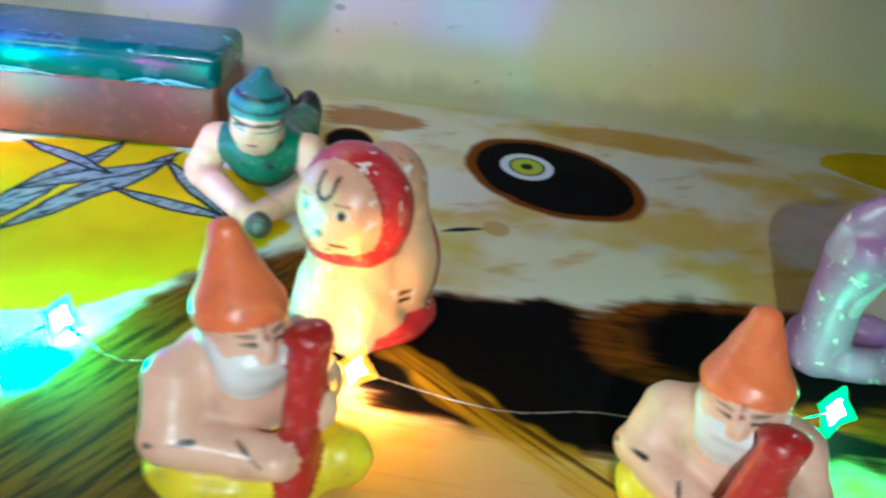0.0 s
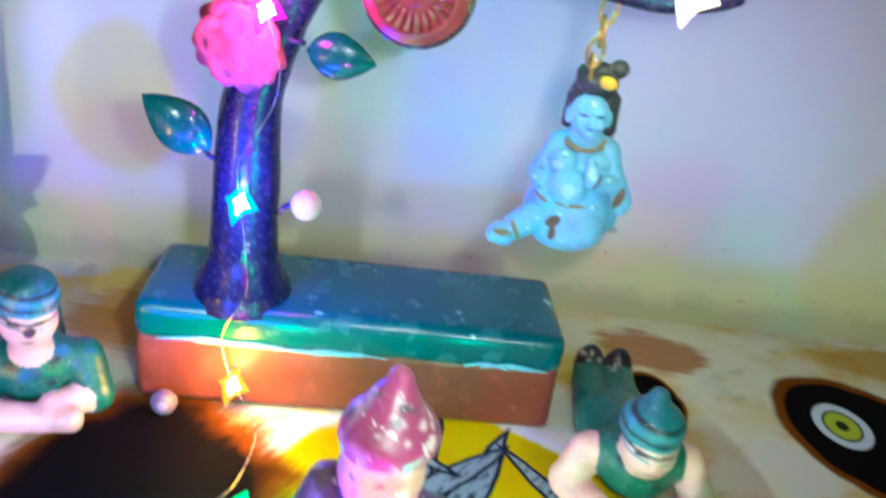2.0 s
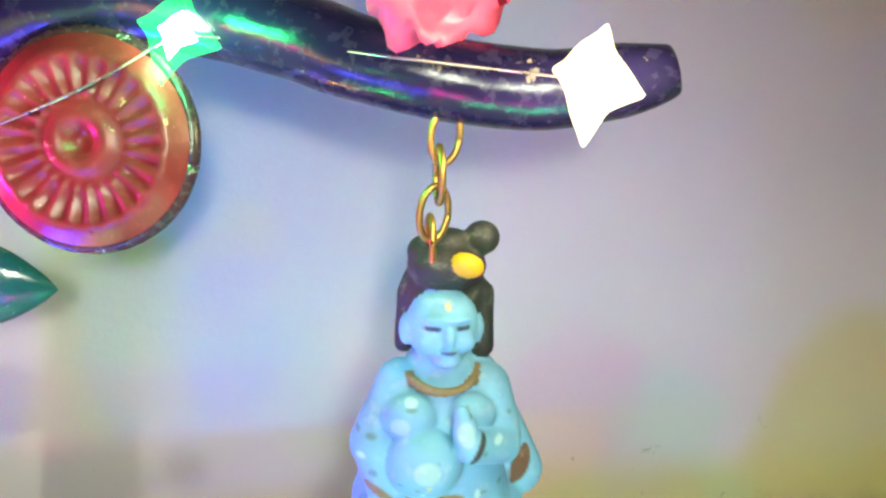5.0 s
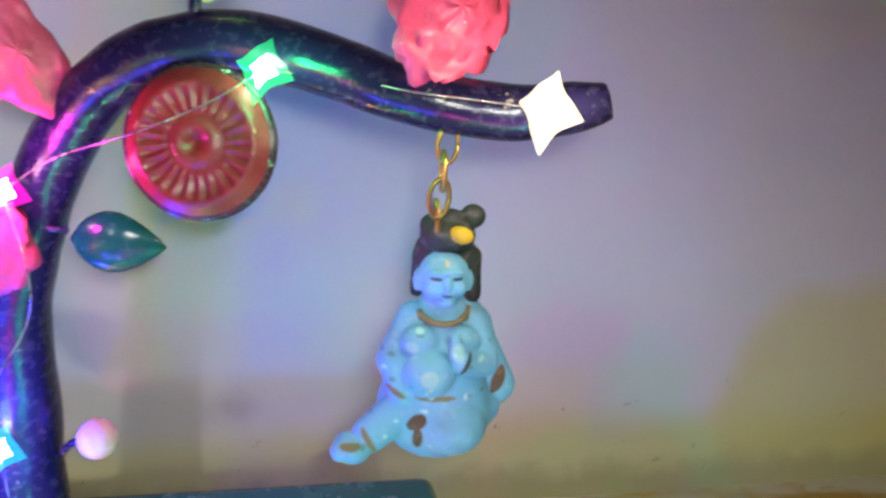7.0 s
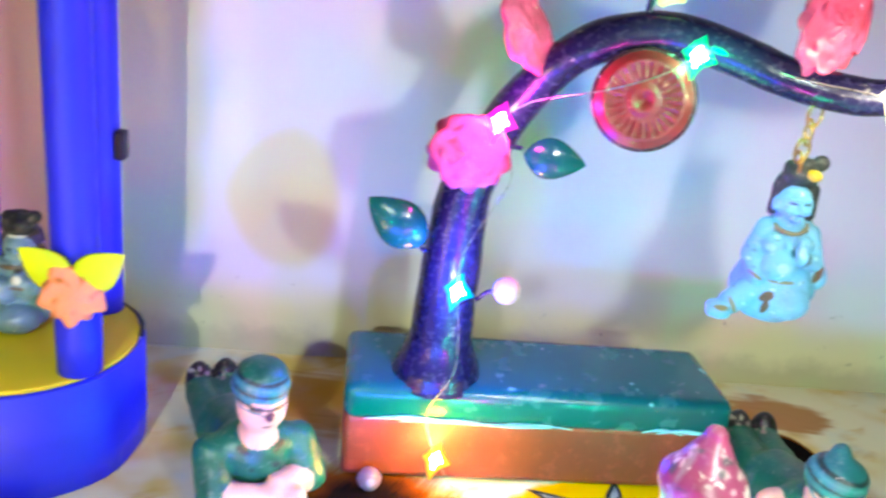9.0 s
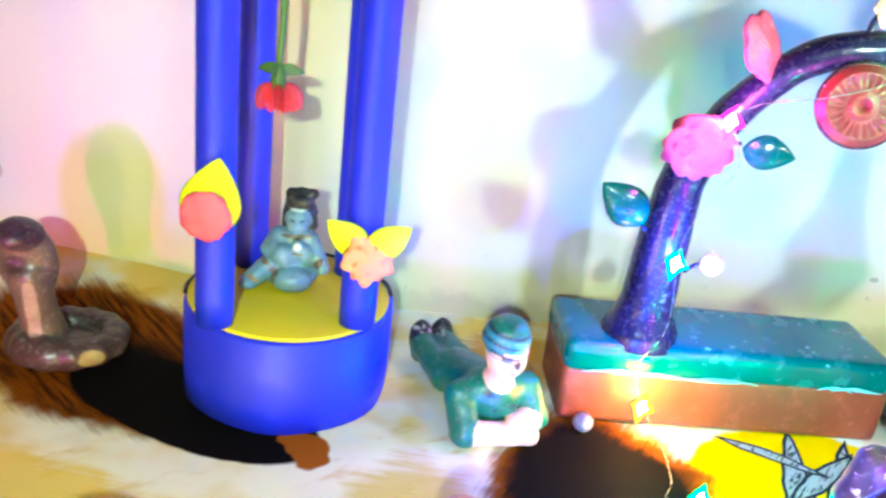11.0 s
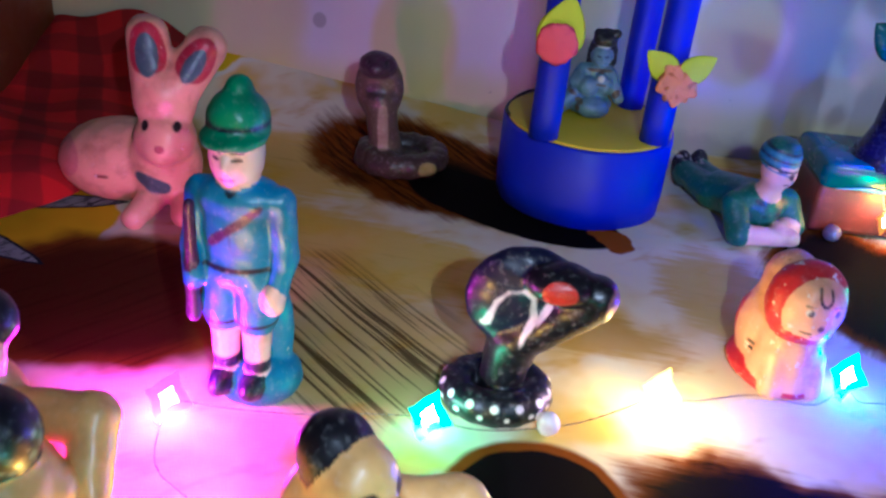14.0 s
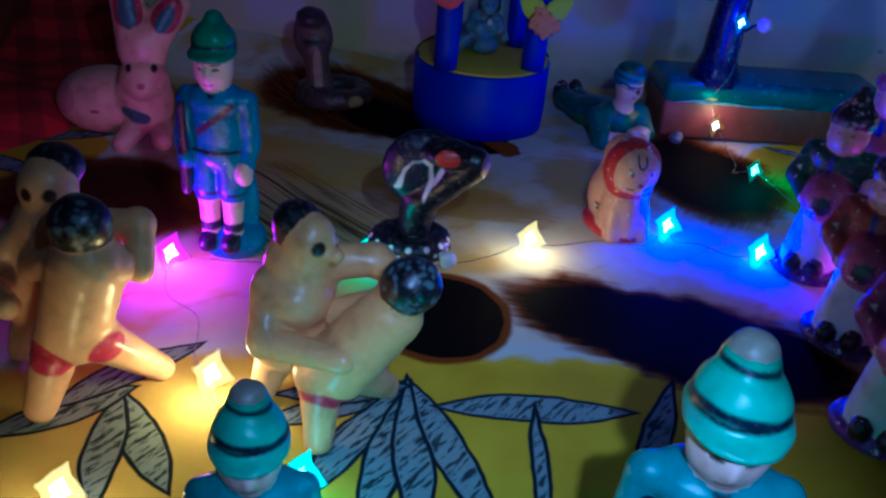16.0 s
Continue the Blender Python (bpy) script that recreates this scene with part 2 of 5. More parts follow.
def wall_material():
    p = Paint("painted_plaster", rgb(222, 216, 222), 0.7)
    x0, y0, z0 = p.xyz()
    wob, wob2 = p.noise(7, 2), p.noise(7.5, 2, 0.5, (1, 1, 1.2), (0, 1, 0))
    x, z = x0 + (wob - 0.5) * 0.06, z0 + (wob2 - 0.5) * 0.05
    old = rgb(212, 202, 118)
    f = None
    for e in ((-0.83, 0.16, 0.075, 0.16, 8), (-0.96, 0.05, 0.10, 0.10, 0), (-0.625, 0.08, 0.045, 0.065, 0), (-0.29, 0.13, 0.045, 0.055, 0),
              (-0.43, 0.2, 0.075, 0.24, 0), (0.36, 0.06, 0.10, 0.09, 0), (0.62, 0.2, 0.2, 0.25, 0),
              (-1.3, 0.3, 0.2, 0.3, 0)):
        g = blob(x, z, *e)
        f = g if f is None else f.least(g)
    p.layer(f.step(1.4, 0.7) * 0.7, old)
    p.layer(z.step(0.075, 0.035) * 0.7, old)
    p.layer((z0 + (p.noise(40, 4) - 0.5) * 0.03).step(0.032, 0.008) * 0.6, rgb(150, 140, 105))
    p.layer(p.noise(70, 5, 0.7).step(0.66, 0.72) * z.step(0.12, 0.03) * 0.6, rgb(120, 112, 95))
    p.layer(p.noise(5, 3).step(0.4, 0.7) * 0.25, rgb(190, 185, 190))
    for e in ((-0.728, 0.101, 0.008, 0.009), (0.093, 0.075, 0.005, 0.003)):
        p.layer(blob(x0, z0, *e).step(1.2, 0.5) * 0.6, rgb(135, 130, 130))
    return p.done(p.noise(120, 5) + p.noise(12, 2), 0.0012, 0.35)


M_SHEET, M_WALL = sheet_material(), wall_material()
M_PLAIN = worn("plain_plaster", rgb(200, 196, 190), 0.8, vary=0.1, grain=6)
M_TEAL = worn("teal_paint", rgb(6, 96, 90), 0.22, rgb(130, 205, 195), 0.08, 0.6, 20)
M_BRICK = worn("red_oxide_paint", rgb(132, 58, 36), 0.4, rgb(190, 120, 80), 0.04, 0.5, 45)
M_STEM = worn("dark_lacquer", rgb(28, 24, 62), 0.24, rgb(138, 130, 122), 0.06, 0.6, 90)
M_PINK = worn("pink_paint", rgb(218, 78, 118), 0.4, rgb(245, 170, 180), 0.05, 0.4, 120)
M_RED = worn("red_clay_paint", rgb(152, 44, 50), 0.36, rgb(214, 130, 110), 0.07, 0.5, 120)
M_RIM = worn("dark_silvered_rim", rgb(70, 42, 52), 0.25, rgb(200, 190, 196), 0.10, 0.5, 150)
M_SCUFF = worn("pale_teal_scuff", rgb(120, 200, 196), 0.4, vary=0.3, grain=200)
M_LEAF = worn("green_lacquer", rgb(8, 92, 76), 0.2, rgb(120, 200, 190), 0.02, 0.5, 90)
M_PEARL = worn("pearl_bead", rgb(225, 190, 190), 0.25, vary=0.15)
M_CREAM = worn("cream_flower", rgb(235, 205, 130), 0.5, rgb(230, 120, 60), 0.06, 0.3, 160)
M_BLUE = worn("blue_craft_paper", rgb(14, 34, 205), 0.5, vary=0.15, grain=20)
M_YEL = worn("yellow_craft_paper", rgb(214, 192, 24), 0.6, vary=0.12, grain=20)
M_LIME = worn("lime_paper_leaf", rgb(212, 226, 10), 0.55, vary=0.1)
M_ROSE = worn("pink_paper_flower", rgb(245, 85, 110), 0.55, vary=0.15)
M_ORANGE = worn("orange_paper_flower", rgb(250, 150, 95), 0.55, vary=0.15)
M_BLACK = worn("black_thread", rgb(22, 20, 22), 0.5)
M_WIRE = worn("copper_wire", rgb(190, 180, 165), 0.3, metal=0.9)
M_BRASS = worn("brass", rgb(176, 146, 84), 0.35, metal=0.9)
M_WOOD = worn("brown_wood", rgb(104, 58, 22), 0.5, vary=0.4, grain=18)


# ---- building helpers ----
def link_mesh(name, bm, material, smooth=True):
    me = bpy.data.meshes.new(name)
    bm.normal_update()
    bm.to_mesh(me)
    bm.free()
    for m in material if isinstance(material, (list, tuple)) else (material,):
        me.materials.append(m)
    if smooth:
        me.polygons.foreach_set("use_smooth", [True] * len(me.polygons))
    return new(name, me)


def part(name, bm, material, parent=None, label="", smooth=True):
    """Links a bmesh as one mesh object, under a thing or a part."""
    ob = link_mesh(name, bm, material, smooth)
    if parent:
        ob.parent = parent
    if label:
        ob["label"] = label
    return ob


def thing(name, label, category, group="", at=(0, 0, 0), turn=0.0):
    ob = new(name)
    ob.empty_display_size = 0.01
    ob.matrix_world = pose(*at, 0, 0, turn)
    return tagged(ob, label, category, group)


def box(sx, sy, sz, at=(0, 0, 0), bevel=0.0, segments=3):
    bm = bmesh.new()
    bmesh.ops.create_cube(bm, size=1.0, matrix=Matrix.Translation(at) @ Matrix.Diagonal((sx, sy, sz, 1)))
    if bevel:
        bmesh.ops.bevel(bm, geom=bm.edges[:], offset=bevel, segments=segments, affect="EDGES", profile=0.6)
    return bm


def ball(r, at=(0, 0, 0), scale=(1, 1, 1), turn=(0, 0, 0), u=20, v=14):
    bm = bmesh.new()
    bmesh.ops.create_uvsphere(bm, u_segments=u, v_segments=v, radius=r,
                              matrix=pose(*at, *turn) @ Matrix.Diagonal((*scale, 1)))
    return bm


def lathe(profile, n=40, cap=True):
    """A body of revolution about z from (radius, height) pairs."""
    bm = bmesh.new()
    rings = [[bm.verts.new((r * math.cos(2 * math.pi * k / n), r * math.sin(2 * math.pi * k / n), z)) for k in range(n)] for r, z in profile]
    for a, b in zip(rings, rings[1:]):
        for k in range(n):
            bm.faces.new((a[k], a[(k + 1) % n], b[(k + 1) % n], b[k]))
    if cap:
        bm.faces.new(rings[0][::-1])
        bm.faces.new(rings[-1])
    return bm


def tube(path, radii, n=14, smooth=8):
    """A round tube along a smooth curve through the points, with a radius for each."""
    pts, rad = [Vector(p) for p in path], list(radii) if isinstance(radii, (list, tuple)) else [radii] * len(path)
    line, wide = [], []
    for i in range(len(pts) - 1):
        p0, p1, p2, p3 = pts[max(i - 1, 0)], pts[i], pts[i + 1], pts[min(i + 2, len(pts) - 1)]
        for k in range(smooth):
            t = k / smooth
            line.append(0.5 * (2 * p1 + (p2 - p0) * t + (2 * p0 - 5 * p1 + 4 * p2 - p3) * t * t + (3 * p1 - p0 - 3 * p2 + p3) * t ** 3))
            wide.append(rad[i] + (rad[i + 1] - rad[i]) * t)
    line.append(pts[-1]), wide.append(rad[-1])
    bm, rings, side = bmesh.new(), [], None
    for i, p in enumerate(line):
        way = (line[min(i + 1, len(line) - 1)] - line[max(i - 1, 0)]).normalized()
        if side is None:
            side = way.orthogonal().normalized()
        side = (side - way * side.dot(way)).normalized()
        up = way.cross(side)
        rings.append([bm.verts.new(p + wide[i] * (math.cos(2 * math.pi * k / n) * side + math.sin(2 * math.pi * k / n) * up)) for k in range(n)])
    for a, b in zip(rings, rings[1:]):
        for k in range(n):
            bm.faces.new((a[k], a[(k + 1) % n], b[(k + 1) % n], b[k]))
    bm.faces.new(rings[0][::-1])
    bm.faces.new(rings[-1])
    return bm


def leaf_body(length, width, thick, n=12):
    """A plump pointed leaf along +x from the origin, facing -y."""
    bm, rings = bmesh.new(), []
    for i in range(n + 1):
        u = i / n
        w = width * (math.sin(math.pi * min(u * 1.0, 1)) ** 0.75) * (1.25 - 0.6 * u) + 0.0003
        rings.append([bm.verts.new((length * u, -math.sin(a) * thick * w / width, math.cos(a) * w)) for a in (2 * math.pi * k / 12 for k in range(12))])
    for a, b in zip(rings, rings[1:]):
        for k in range(12):
            bm.faces.new((a[k], a[(k + 1) % 12], b[(k + 1) % 12], b[k]))
    bm.faces.new(rings[0][::-1])
    bm.faces.new(rings[-1])
    return bm


def shaped(bm, m):
    bmesh.ops.transform(bm, matrix=m, verts=bm.verts[:])
    return bm


def merged(*bms):
    out = bmesh.new()
    for b in bms:
        me = bpy.data.meshes.new("scratch")
        b.to_mesh(me)
        b.free()
        out.from_mesh(me)
        bpy.data.meshes.remove(me)
    return out


# ---- the setting ----
def sheet_height(x, y):
    h = 0.0025 * noise.noise((x * 7, y * 7, 3)) + 0.0012 * noise.noise((x * 22, y * 17, 8))
    near = max(0.0, min(1.0, (y - 0.60) / 0.14))
    left = max(0.0, min(1.0, (-0.42 - x) / 0.5))
    h += 0.075 * near * near * left
    h += 0.006 * max(0.0, noise.noise((x * 5 + y * 9, x * 2, 1))) * (1.0 if x < -0.5 else 0.4)
    return h - 0.002


def grid_sheet(x0, x1, y0, y1, nx, ny, height):
    bm = bmesh.new()
    rows = [[bm.verts.new((x0 + (x1 - x0) * i / nx, y0 + (y1 - y0) * j / ny, height(x0 + (x1 - x0) * i / nx, y0 + (y1 - y0) * j / ny))) for i in range(nx + 1)] for j in range(ny + 1)]
    for a, b in zip(rows, rows[1:]):
        for i in range(nx):
            bm.faces.new((a[i], a[i + 1], b[i + 1], b[i]))
    return bm


WALL_Y = 0.735
floor = tagged(part("floor", grid_sheet(-2.0, 1.6, -1.8, WALL_Y + 0.01, 240, 170, sheet_height), M_SHEET),
               "bedsheet printed with yellow, brown fur patches and grey leaves", "bedsheet", kind="structure")
tagged(part("wall_north", box(4.4, 0.1, 2.6, (-0.2, WALL_Y + 0.05, 1.2)), M_WALL, smooth=False),
       "off-white plaster wall with old yellow patches", "wall", kind="structure")
tagged(part("wall_west", box(0.1, 3.4, 2.6, (-2.05, -0.96, 1.2)), M_PLAIN, smooth=False), "plain plaster wall", "wall", kind="structure")
tagged(part("wall_east", box(0.1, 3.4, 2.6, (1.65, -0.96, 1.2)), M_PLAIN, smooth=False), "plain plaster wall", "wall", kind="structure")
tagged(part("wall_south", box(3.6, 0.1, 2.6, (-0.2, -1.85, 1.2)), M_PLAIN, smooth=False), "plain plaster wall", "wall", kind="structure")
tagged(part("ceiling", box(4.4, 3.6, 0.1, (-0.2, -0.9, 2.55)), M_PLAIN, smooth=False), "plain plaster ceiling", "ceiling", kind="structure")


# ---- painted block with the flowering arch ----
def painted_block():
    t = thing("painted_block", "oblong block painted teal on top and brick red below", "block", at=(-0.101, 0.607, 0.0), turn=0.5)
    lower = box(0.262, 0.082, 0.048, (0, 0, 0.024), 0.006)
    part("lower_block", lower, M_BRICK, t, "brick red painted side")
    upper = box(0.264, 0.086, 0.027, (0, 0, 0.0565), 0.010, 4)
    for v in upper.verts:
        v.co.z += 0.0012 * noise.noise(v.co * 40)
        v.co.y += 0.0012 * noise.noise(v.co * 60)
    part("painted_top", upper, M_TEAL, t, "glossy teal painted top")
    rnd = random.Random(8)
    for k in range(9):
        x, w = rnd.uniform(-0.11, 0.11), rnd.uniform(0.008, 0.03)
        part("scuff", tube([(x - w, -0.0432, 0.0448 + rnd.uniform(0, 0.003)), (x, -0.0436, 0.0452 + rnd.uniform(0, 0.004)), (x + w, -0.0432, 0.0448 + rnd.uniform(0, 0.003))], [0.0003, rnd.uniform(0.0006, 0.0014), 0.0003], 6, 4), M_SCUFF, t, "pale scuff in the paint")
    return t


painted_block()


def petals_disc(r, rings, seed, ruffle=0.12, thick=0.35):
    """A moulded flower head facing -y with ruffled rings of petals."""
    rnd, bm = random.Random(seed), bmesh.new()
    n, prev = 56, None
    prof = [(0.0, -0.55), (0.12, -0.62), (0.2, -0.5)]
    for k in range(rings):
        a = 0.2 + 0.8 * (k + 0.5) / rings
        prof += [(a, -0.60 + 0.35 * a), (a + 0.3 / rings, -0.42 + 0.3 * a)]
    prof += [(1.02, 0.0), (0.9, 0.3), (0.0, 0.35)]
    for rr, yy in prof:
        ph = rnd.random() * 6
        ring = []
        for k in range(n):
            a = 2 * math.pi * k / n
            w = 1 + ruffle * math.sin(5 * a + ph) * min(1, rr * 1.5) + ruffle * 0.4 * math.sin(11 * a + ph * 2)
            ring.append(bm.verts.new((r * rr * w * math.cos(a), r * thick * (yy + 0.25 * ruffle * math.sin(7 * a + ph)), r * rr * w * math.sin(a))))
        if prev:
            for k in range(n):
                bm.faces.new((prev[k], prev[(k + 1) % n], ring[(k + 1) % n], ring[k]))
        prev = ring
    bmesh.ops.remove_doubles(bm, verts=bm.verts[:], dist=1e-6)
    return bm


def spoked_disc(r):
    """A round moulded disc facing -y with a groove, radial ribs and a dimpled hub."""
    bm, n, prev = bmesh.new(), 96, None
    for rr, yy, rib in ((0.0, -0.02, 0), (0.10, -0.02, 0), (0.14, -0.16, 0), (0.30, -0.20, 0), (0.36, -0.06, 0), (0.42, -0.13, 0), (0.48, -0.07, 1),
                        (0.72, -0.10, 1), (0.76, -0.16, 0), (0.84, -0.15, 0), (0.87, -0.09, 0), (0.97, -0.06, 0), (1.0, 0.02, 0), (0.96, 0.12, 0), (0.0, 0.14, 0)):
        ring = [bm.verts.new((r * rr * math.cos(2 * math.pi * k / n), r * (yy - (0.06 if rib and k % 4 < 2 else 0)), r * rr * math.sin(2 * math.pi * k / n))) for k in range(n)]
        if prev:
            for k in range(n):
                bm.faces.new((prev[k], prev[(k + 1) % n], ring[(k + 1) % n], ring[k]))
        prev = ring
    bmesh.ops.remove_doubles(bm, verts=bm.verts[:], dist=1e-6)
    return bm


def flower_arch():
    t = thing("flower_arch", "dark lacquered curved stem with pink flowers and green leaves", "ornament", at=(0, 0, 0))
    path = [(-0.172, 0.590, 0.068), (-0.172, 0.589, 0.078), (-0.172, 0.587, 0.10), (-0.171, 0.584, 0.15), (-0.168, 0.580, 0.20), (-0.153, 0.572, 0.243),
            (-0.136, 0.557, 0.275), (-0.118, 0.546, 0.295), (-0.096, 0.538, 0.306), (-0.072, 0.532, 0.309), (-0.042, 0.518, 0.303),
            (-0.015, 0.505, 0.295), (0.015, 0.497, 0.291), (0.038, 0.490, 0.294), (0.049, 0.487, 0.297)]
    stem = tube(path, [0.031, 0.028, 0.0205, 0.019, 0.0165, 0.0135, 0.012, 0.0115, 0.0115, 0.0115, 0.011, 0.0105, 0.0095, 0.0088, 0.0062], 24)
    for v in stem.verts:
        v.co += 0.0008 * Vector(noise.noise_vector(v.co * 70))
    part("stem", stem, M_STEM, t)
    part("rose", shaped(petals_disc(0.0225, 4, 1, 0.10, 0.5), pose(-0.172, 0.553, 0.231, 8, 0, -10)), M_PINK, t, "ruffled pink rose")
    part("rose", shaped(petals_disc(0.020, 3, 2, 0.08, 0.45), pose(-0.150, 0.543, 0.302, -8, -28, 30) @ Matrix.Diagonal((0.72, 1, 1.15, 1))), M_PINK, t, "pink rose seen edge on")
    part("rose", shaped(petals_disc(0.0225, 4, 3, 0.12, 0.5), pose(-0.003, 0.502, 0.324, -12, 35, 10) @ Matrix.Diagonal((0.85, 1, 1.15, 1))), M_PINK, t, "ruffled pink rose")
    part("round_flower", shaped(spoked_disc(0.0262), pose(-0.087, 0.520, 0.275, -6, 10, -18)), M_RED, t, "round coral red ribbed flower")
    part("flower_rim", shaped(tube([(0.0258 * math.cos(a), 0.0012, 0.0258 * math.sin(a)) for a in (2 * math.pi * k / 24 for k in range(25))], 0.0021, 8, 2), pose(-0.087, 0.520, 0.275, -6, 10, -18)), M_RIM, t, "dark rim with silvery chips")
    part("bud", shaped(petals_disc(0.0105, 2, 4, 0.1, 0.6), pose(-0.081, 0.528, 0.334, 0, 0, 0)), M_CREAM, t, "small cream flower bud")
    part("stalk", tube([(-0.088, 0.534, 0.312), (-0.088, 0.533, 0.325), (-0.083, 0.531, 0.333)], 0.0022, 8, 4), M_STEM, t)
    for at, turn, size in (((-0.190, 0.574, 0.165), (0, -143, 0), 0.046), ((-0.139, 0.560, 0.231), (0, 4, -8), 0.037)):
        part("leaf", shaped(leaf_body(size, size * 0.34, size * 0.16), pose(*at, *turn)), M_LEAF, t, "glossy dark green leaf")
    part("leaf_stalk", tube([(-0.158, 0.566, 0.235), (-0.140, 0.560, 0.234)], 0.0015, 8, 2), M_STEM, t)
    part("leaf_stalk", tube([(-0.185, 0.580, 0.155), (-0.192, 0.574, 0.163)], 0.0015, 8, 2), M_STEM, t)
    part("bead", ball(0.0088, (-0.135, 0.572, 0.139)), M_PEARL, t, "pinkish pearl bead")
    part("bead_stalk", tube([(-0.152, 0.580, 0.128), (-0.147, 0.576, 0.135), (-0.142, 0.573, 0.138)], 0.0016, 8, 4), M_STEM, t)
    return t


flower_arch()


def pavilion():
    cx, cy = -0.4455, 0.592
    t = thing("toy_pavilion", "round blue paper drum pavilion with yellow top and four columns", "pavilion", at=(cx, cy, 0))
    side = lathe([(0.0780, 0.0), (0.0790, 0.02), (0.0790, 0.072), (0.0775, 0.0735)], 44)
    for v in side.verts:
        v.co.x *= 1 + 0.012 * math.sin(9 * math.atan2(v.co.y, v.co.x))
        v.co.y *= 1 + 0.012 * math.sin(7 * math.atan2(v.co.y, v.co.x))
    part("drum", side, M_BLUE, t, "blue paper drum")
    part("drum_top", lathe([(0.0758, 0.0737), (0.0758, 0.0762), (0.075, 0.0768)], 44), M_YEL, t, "yellow paper top")
    rim = tube([(0.0772 * math.cos(a), 0.0772 * math.sin(a), 0.0765 + 0.0015 * math.sin(6 * a)) for a in (0.1 + (math.pi * 1.05) * k / 20 for k in range(21))], 0.0016, 8, 3)
    part("trim", rim, M_BLACK, t, "black thread round the rim")
    cols = ((-0.0445, -0.060), (0.0535, -0.042), (0.042, 0.046), (-0.038, 0.046))
    for x, y in cols:
        c = lathe([(0.0128, 0.0), (0.0132, 0.02), (0.0135, 0.33), (0.0135, 0.345)], 24)
        part("column", shaped(c, Matrix.Translation((x, y, 0.0768))), M_BLUE, t)
    part("paper_tab", box(0.007, 0.012, 0.019, (cols[2][0] + 0.0150, cols[2][1] - 0.004, 0.196), 0.002), M_BLACK, t, "small black tab on a column")
    part("canopy", lathe([(0.082, 0.4218), (0.0845, 0.424), (0.0845, 0.455), (0.082, 0.457)], 44), M_BLUE, t, "blue paper canopy")
    x, y = cols[0]
    part("paper_leaf", shaped(leaf_body(0.056, 0.020, 0.0015), pose(x - 0.004, y - 0.017, 0.146, 0, -80, 0)), M_LIME, t, "lime green paper leaf")
    part("paper_flower", shaped(petals_disc(0.0165, 3, 7, 0.05, 0.25), pose(x - 0.002, y - 0.021, 0.163, 0, 0, -5)), M_ROSE, t, "pink paper flower")
    x, y = cols[1]
    for turn in (-38, -142):
        part("paper_leaf", shaped(leaf_body(0.036, 0.012, 0.0015), pose(x + 0.004, y - 0.018, 0.138, 0, turn, 0)), M_LIME, t, "lime green paper leaf")
    part("paper_flower", shaped(petals_disc(0.0165, 3, 9, 0.14, 0.25), pose(x + 0.005, y - 0.021, 0.136, -15, 0, 10)), M_ORANGE, t, "orange paper flower")
    return t


pavilion()


# ---- moulded figures: blended rounded forms, in centimetres, front towards -y ----
def E(c, r, colour, turn=(0, 0, 0)):
    return ("e", c, r, colour, turn)


def K(a, b, ra, rb, colour):
    return ("k", a, b, ra, rb, colour)


def PE(c, r, colour, turn=(0, 0, 0)):
    return ("pe", c, r, colour, turn)


def PK(a, b, r, colour):
    return ("pk", a, b, r, r, colour)


def distance(pr, P):
    if pr[0][-1] == "e":
        R = np.array(Euler([radians(a) for a in pr[4]]).to_matrix())
        q = (P - np.array(pr[1], dtype=np.float32)) @ R.astype(np.float32)
        r = np.array(pr[2], dtype=np.float32)
        k0 = np.linalg.norm(q / r, axis=-1)
        k1 = np.linalg.norm(q / (r * r), axis=-1) + 1e-6
        return k0 * (k0 - 1) / k1
    a, b = np.array(pr[1], dtype=np.float32), np.array(pr[2], dtype=np.float32)
    ab = b - a
    t = np.clip(((P - a) @ ab) / max(float(ab @ ab), 1e-6), 0, 1)
    return np.linalg.norm(P - a - t[..., None] * ab, axis=-1) - (pr[3] + (pr[4] - pr[3]) * t)


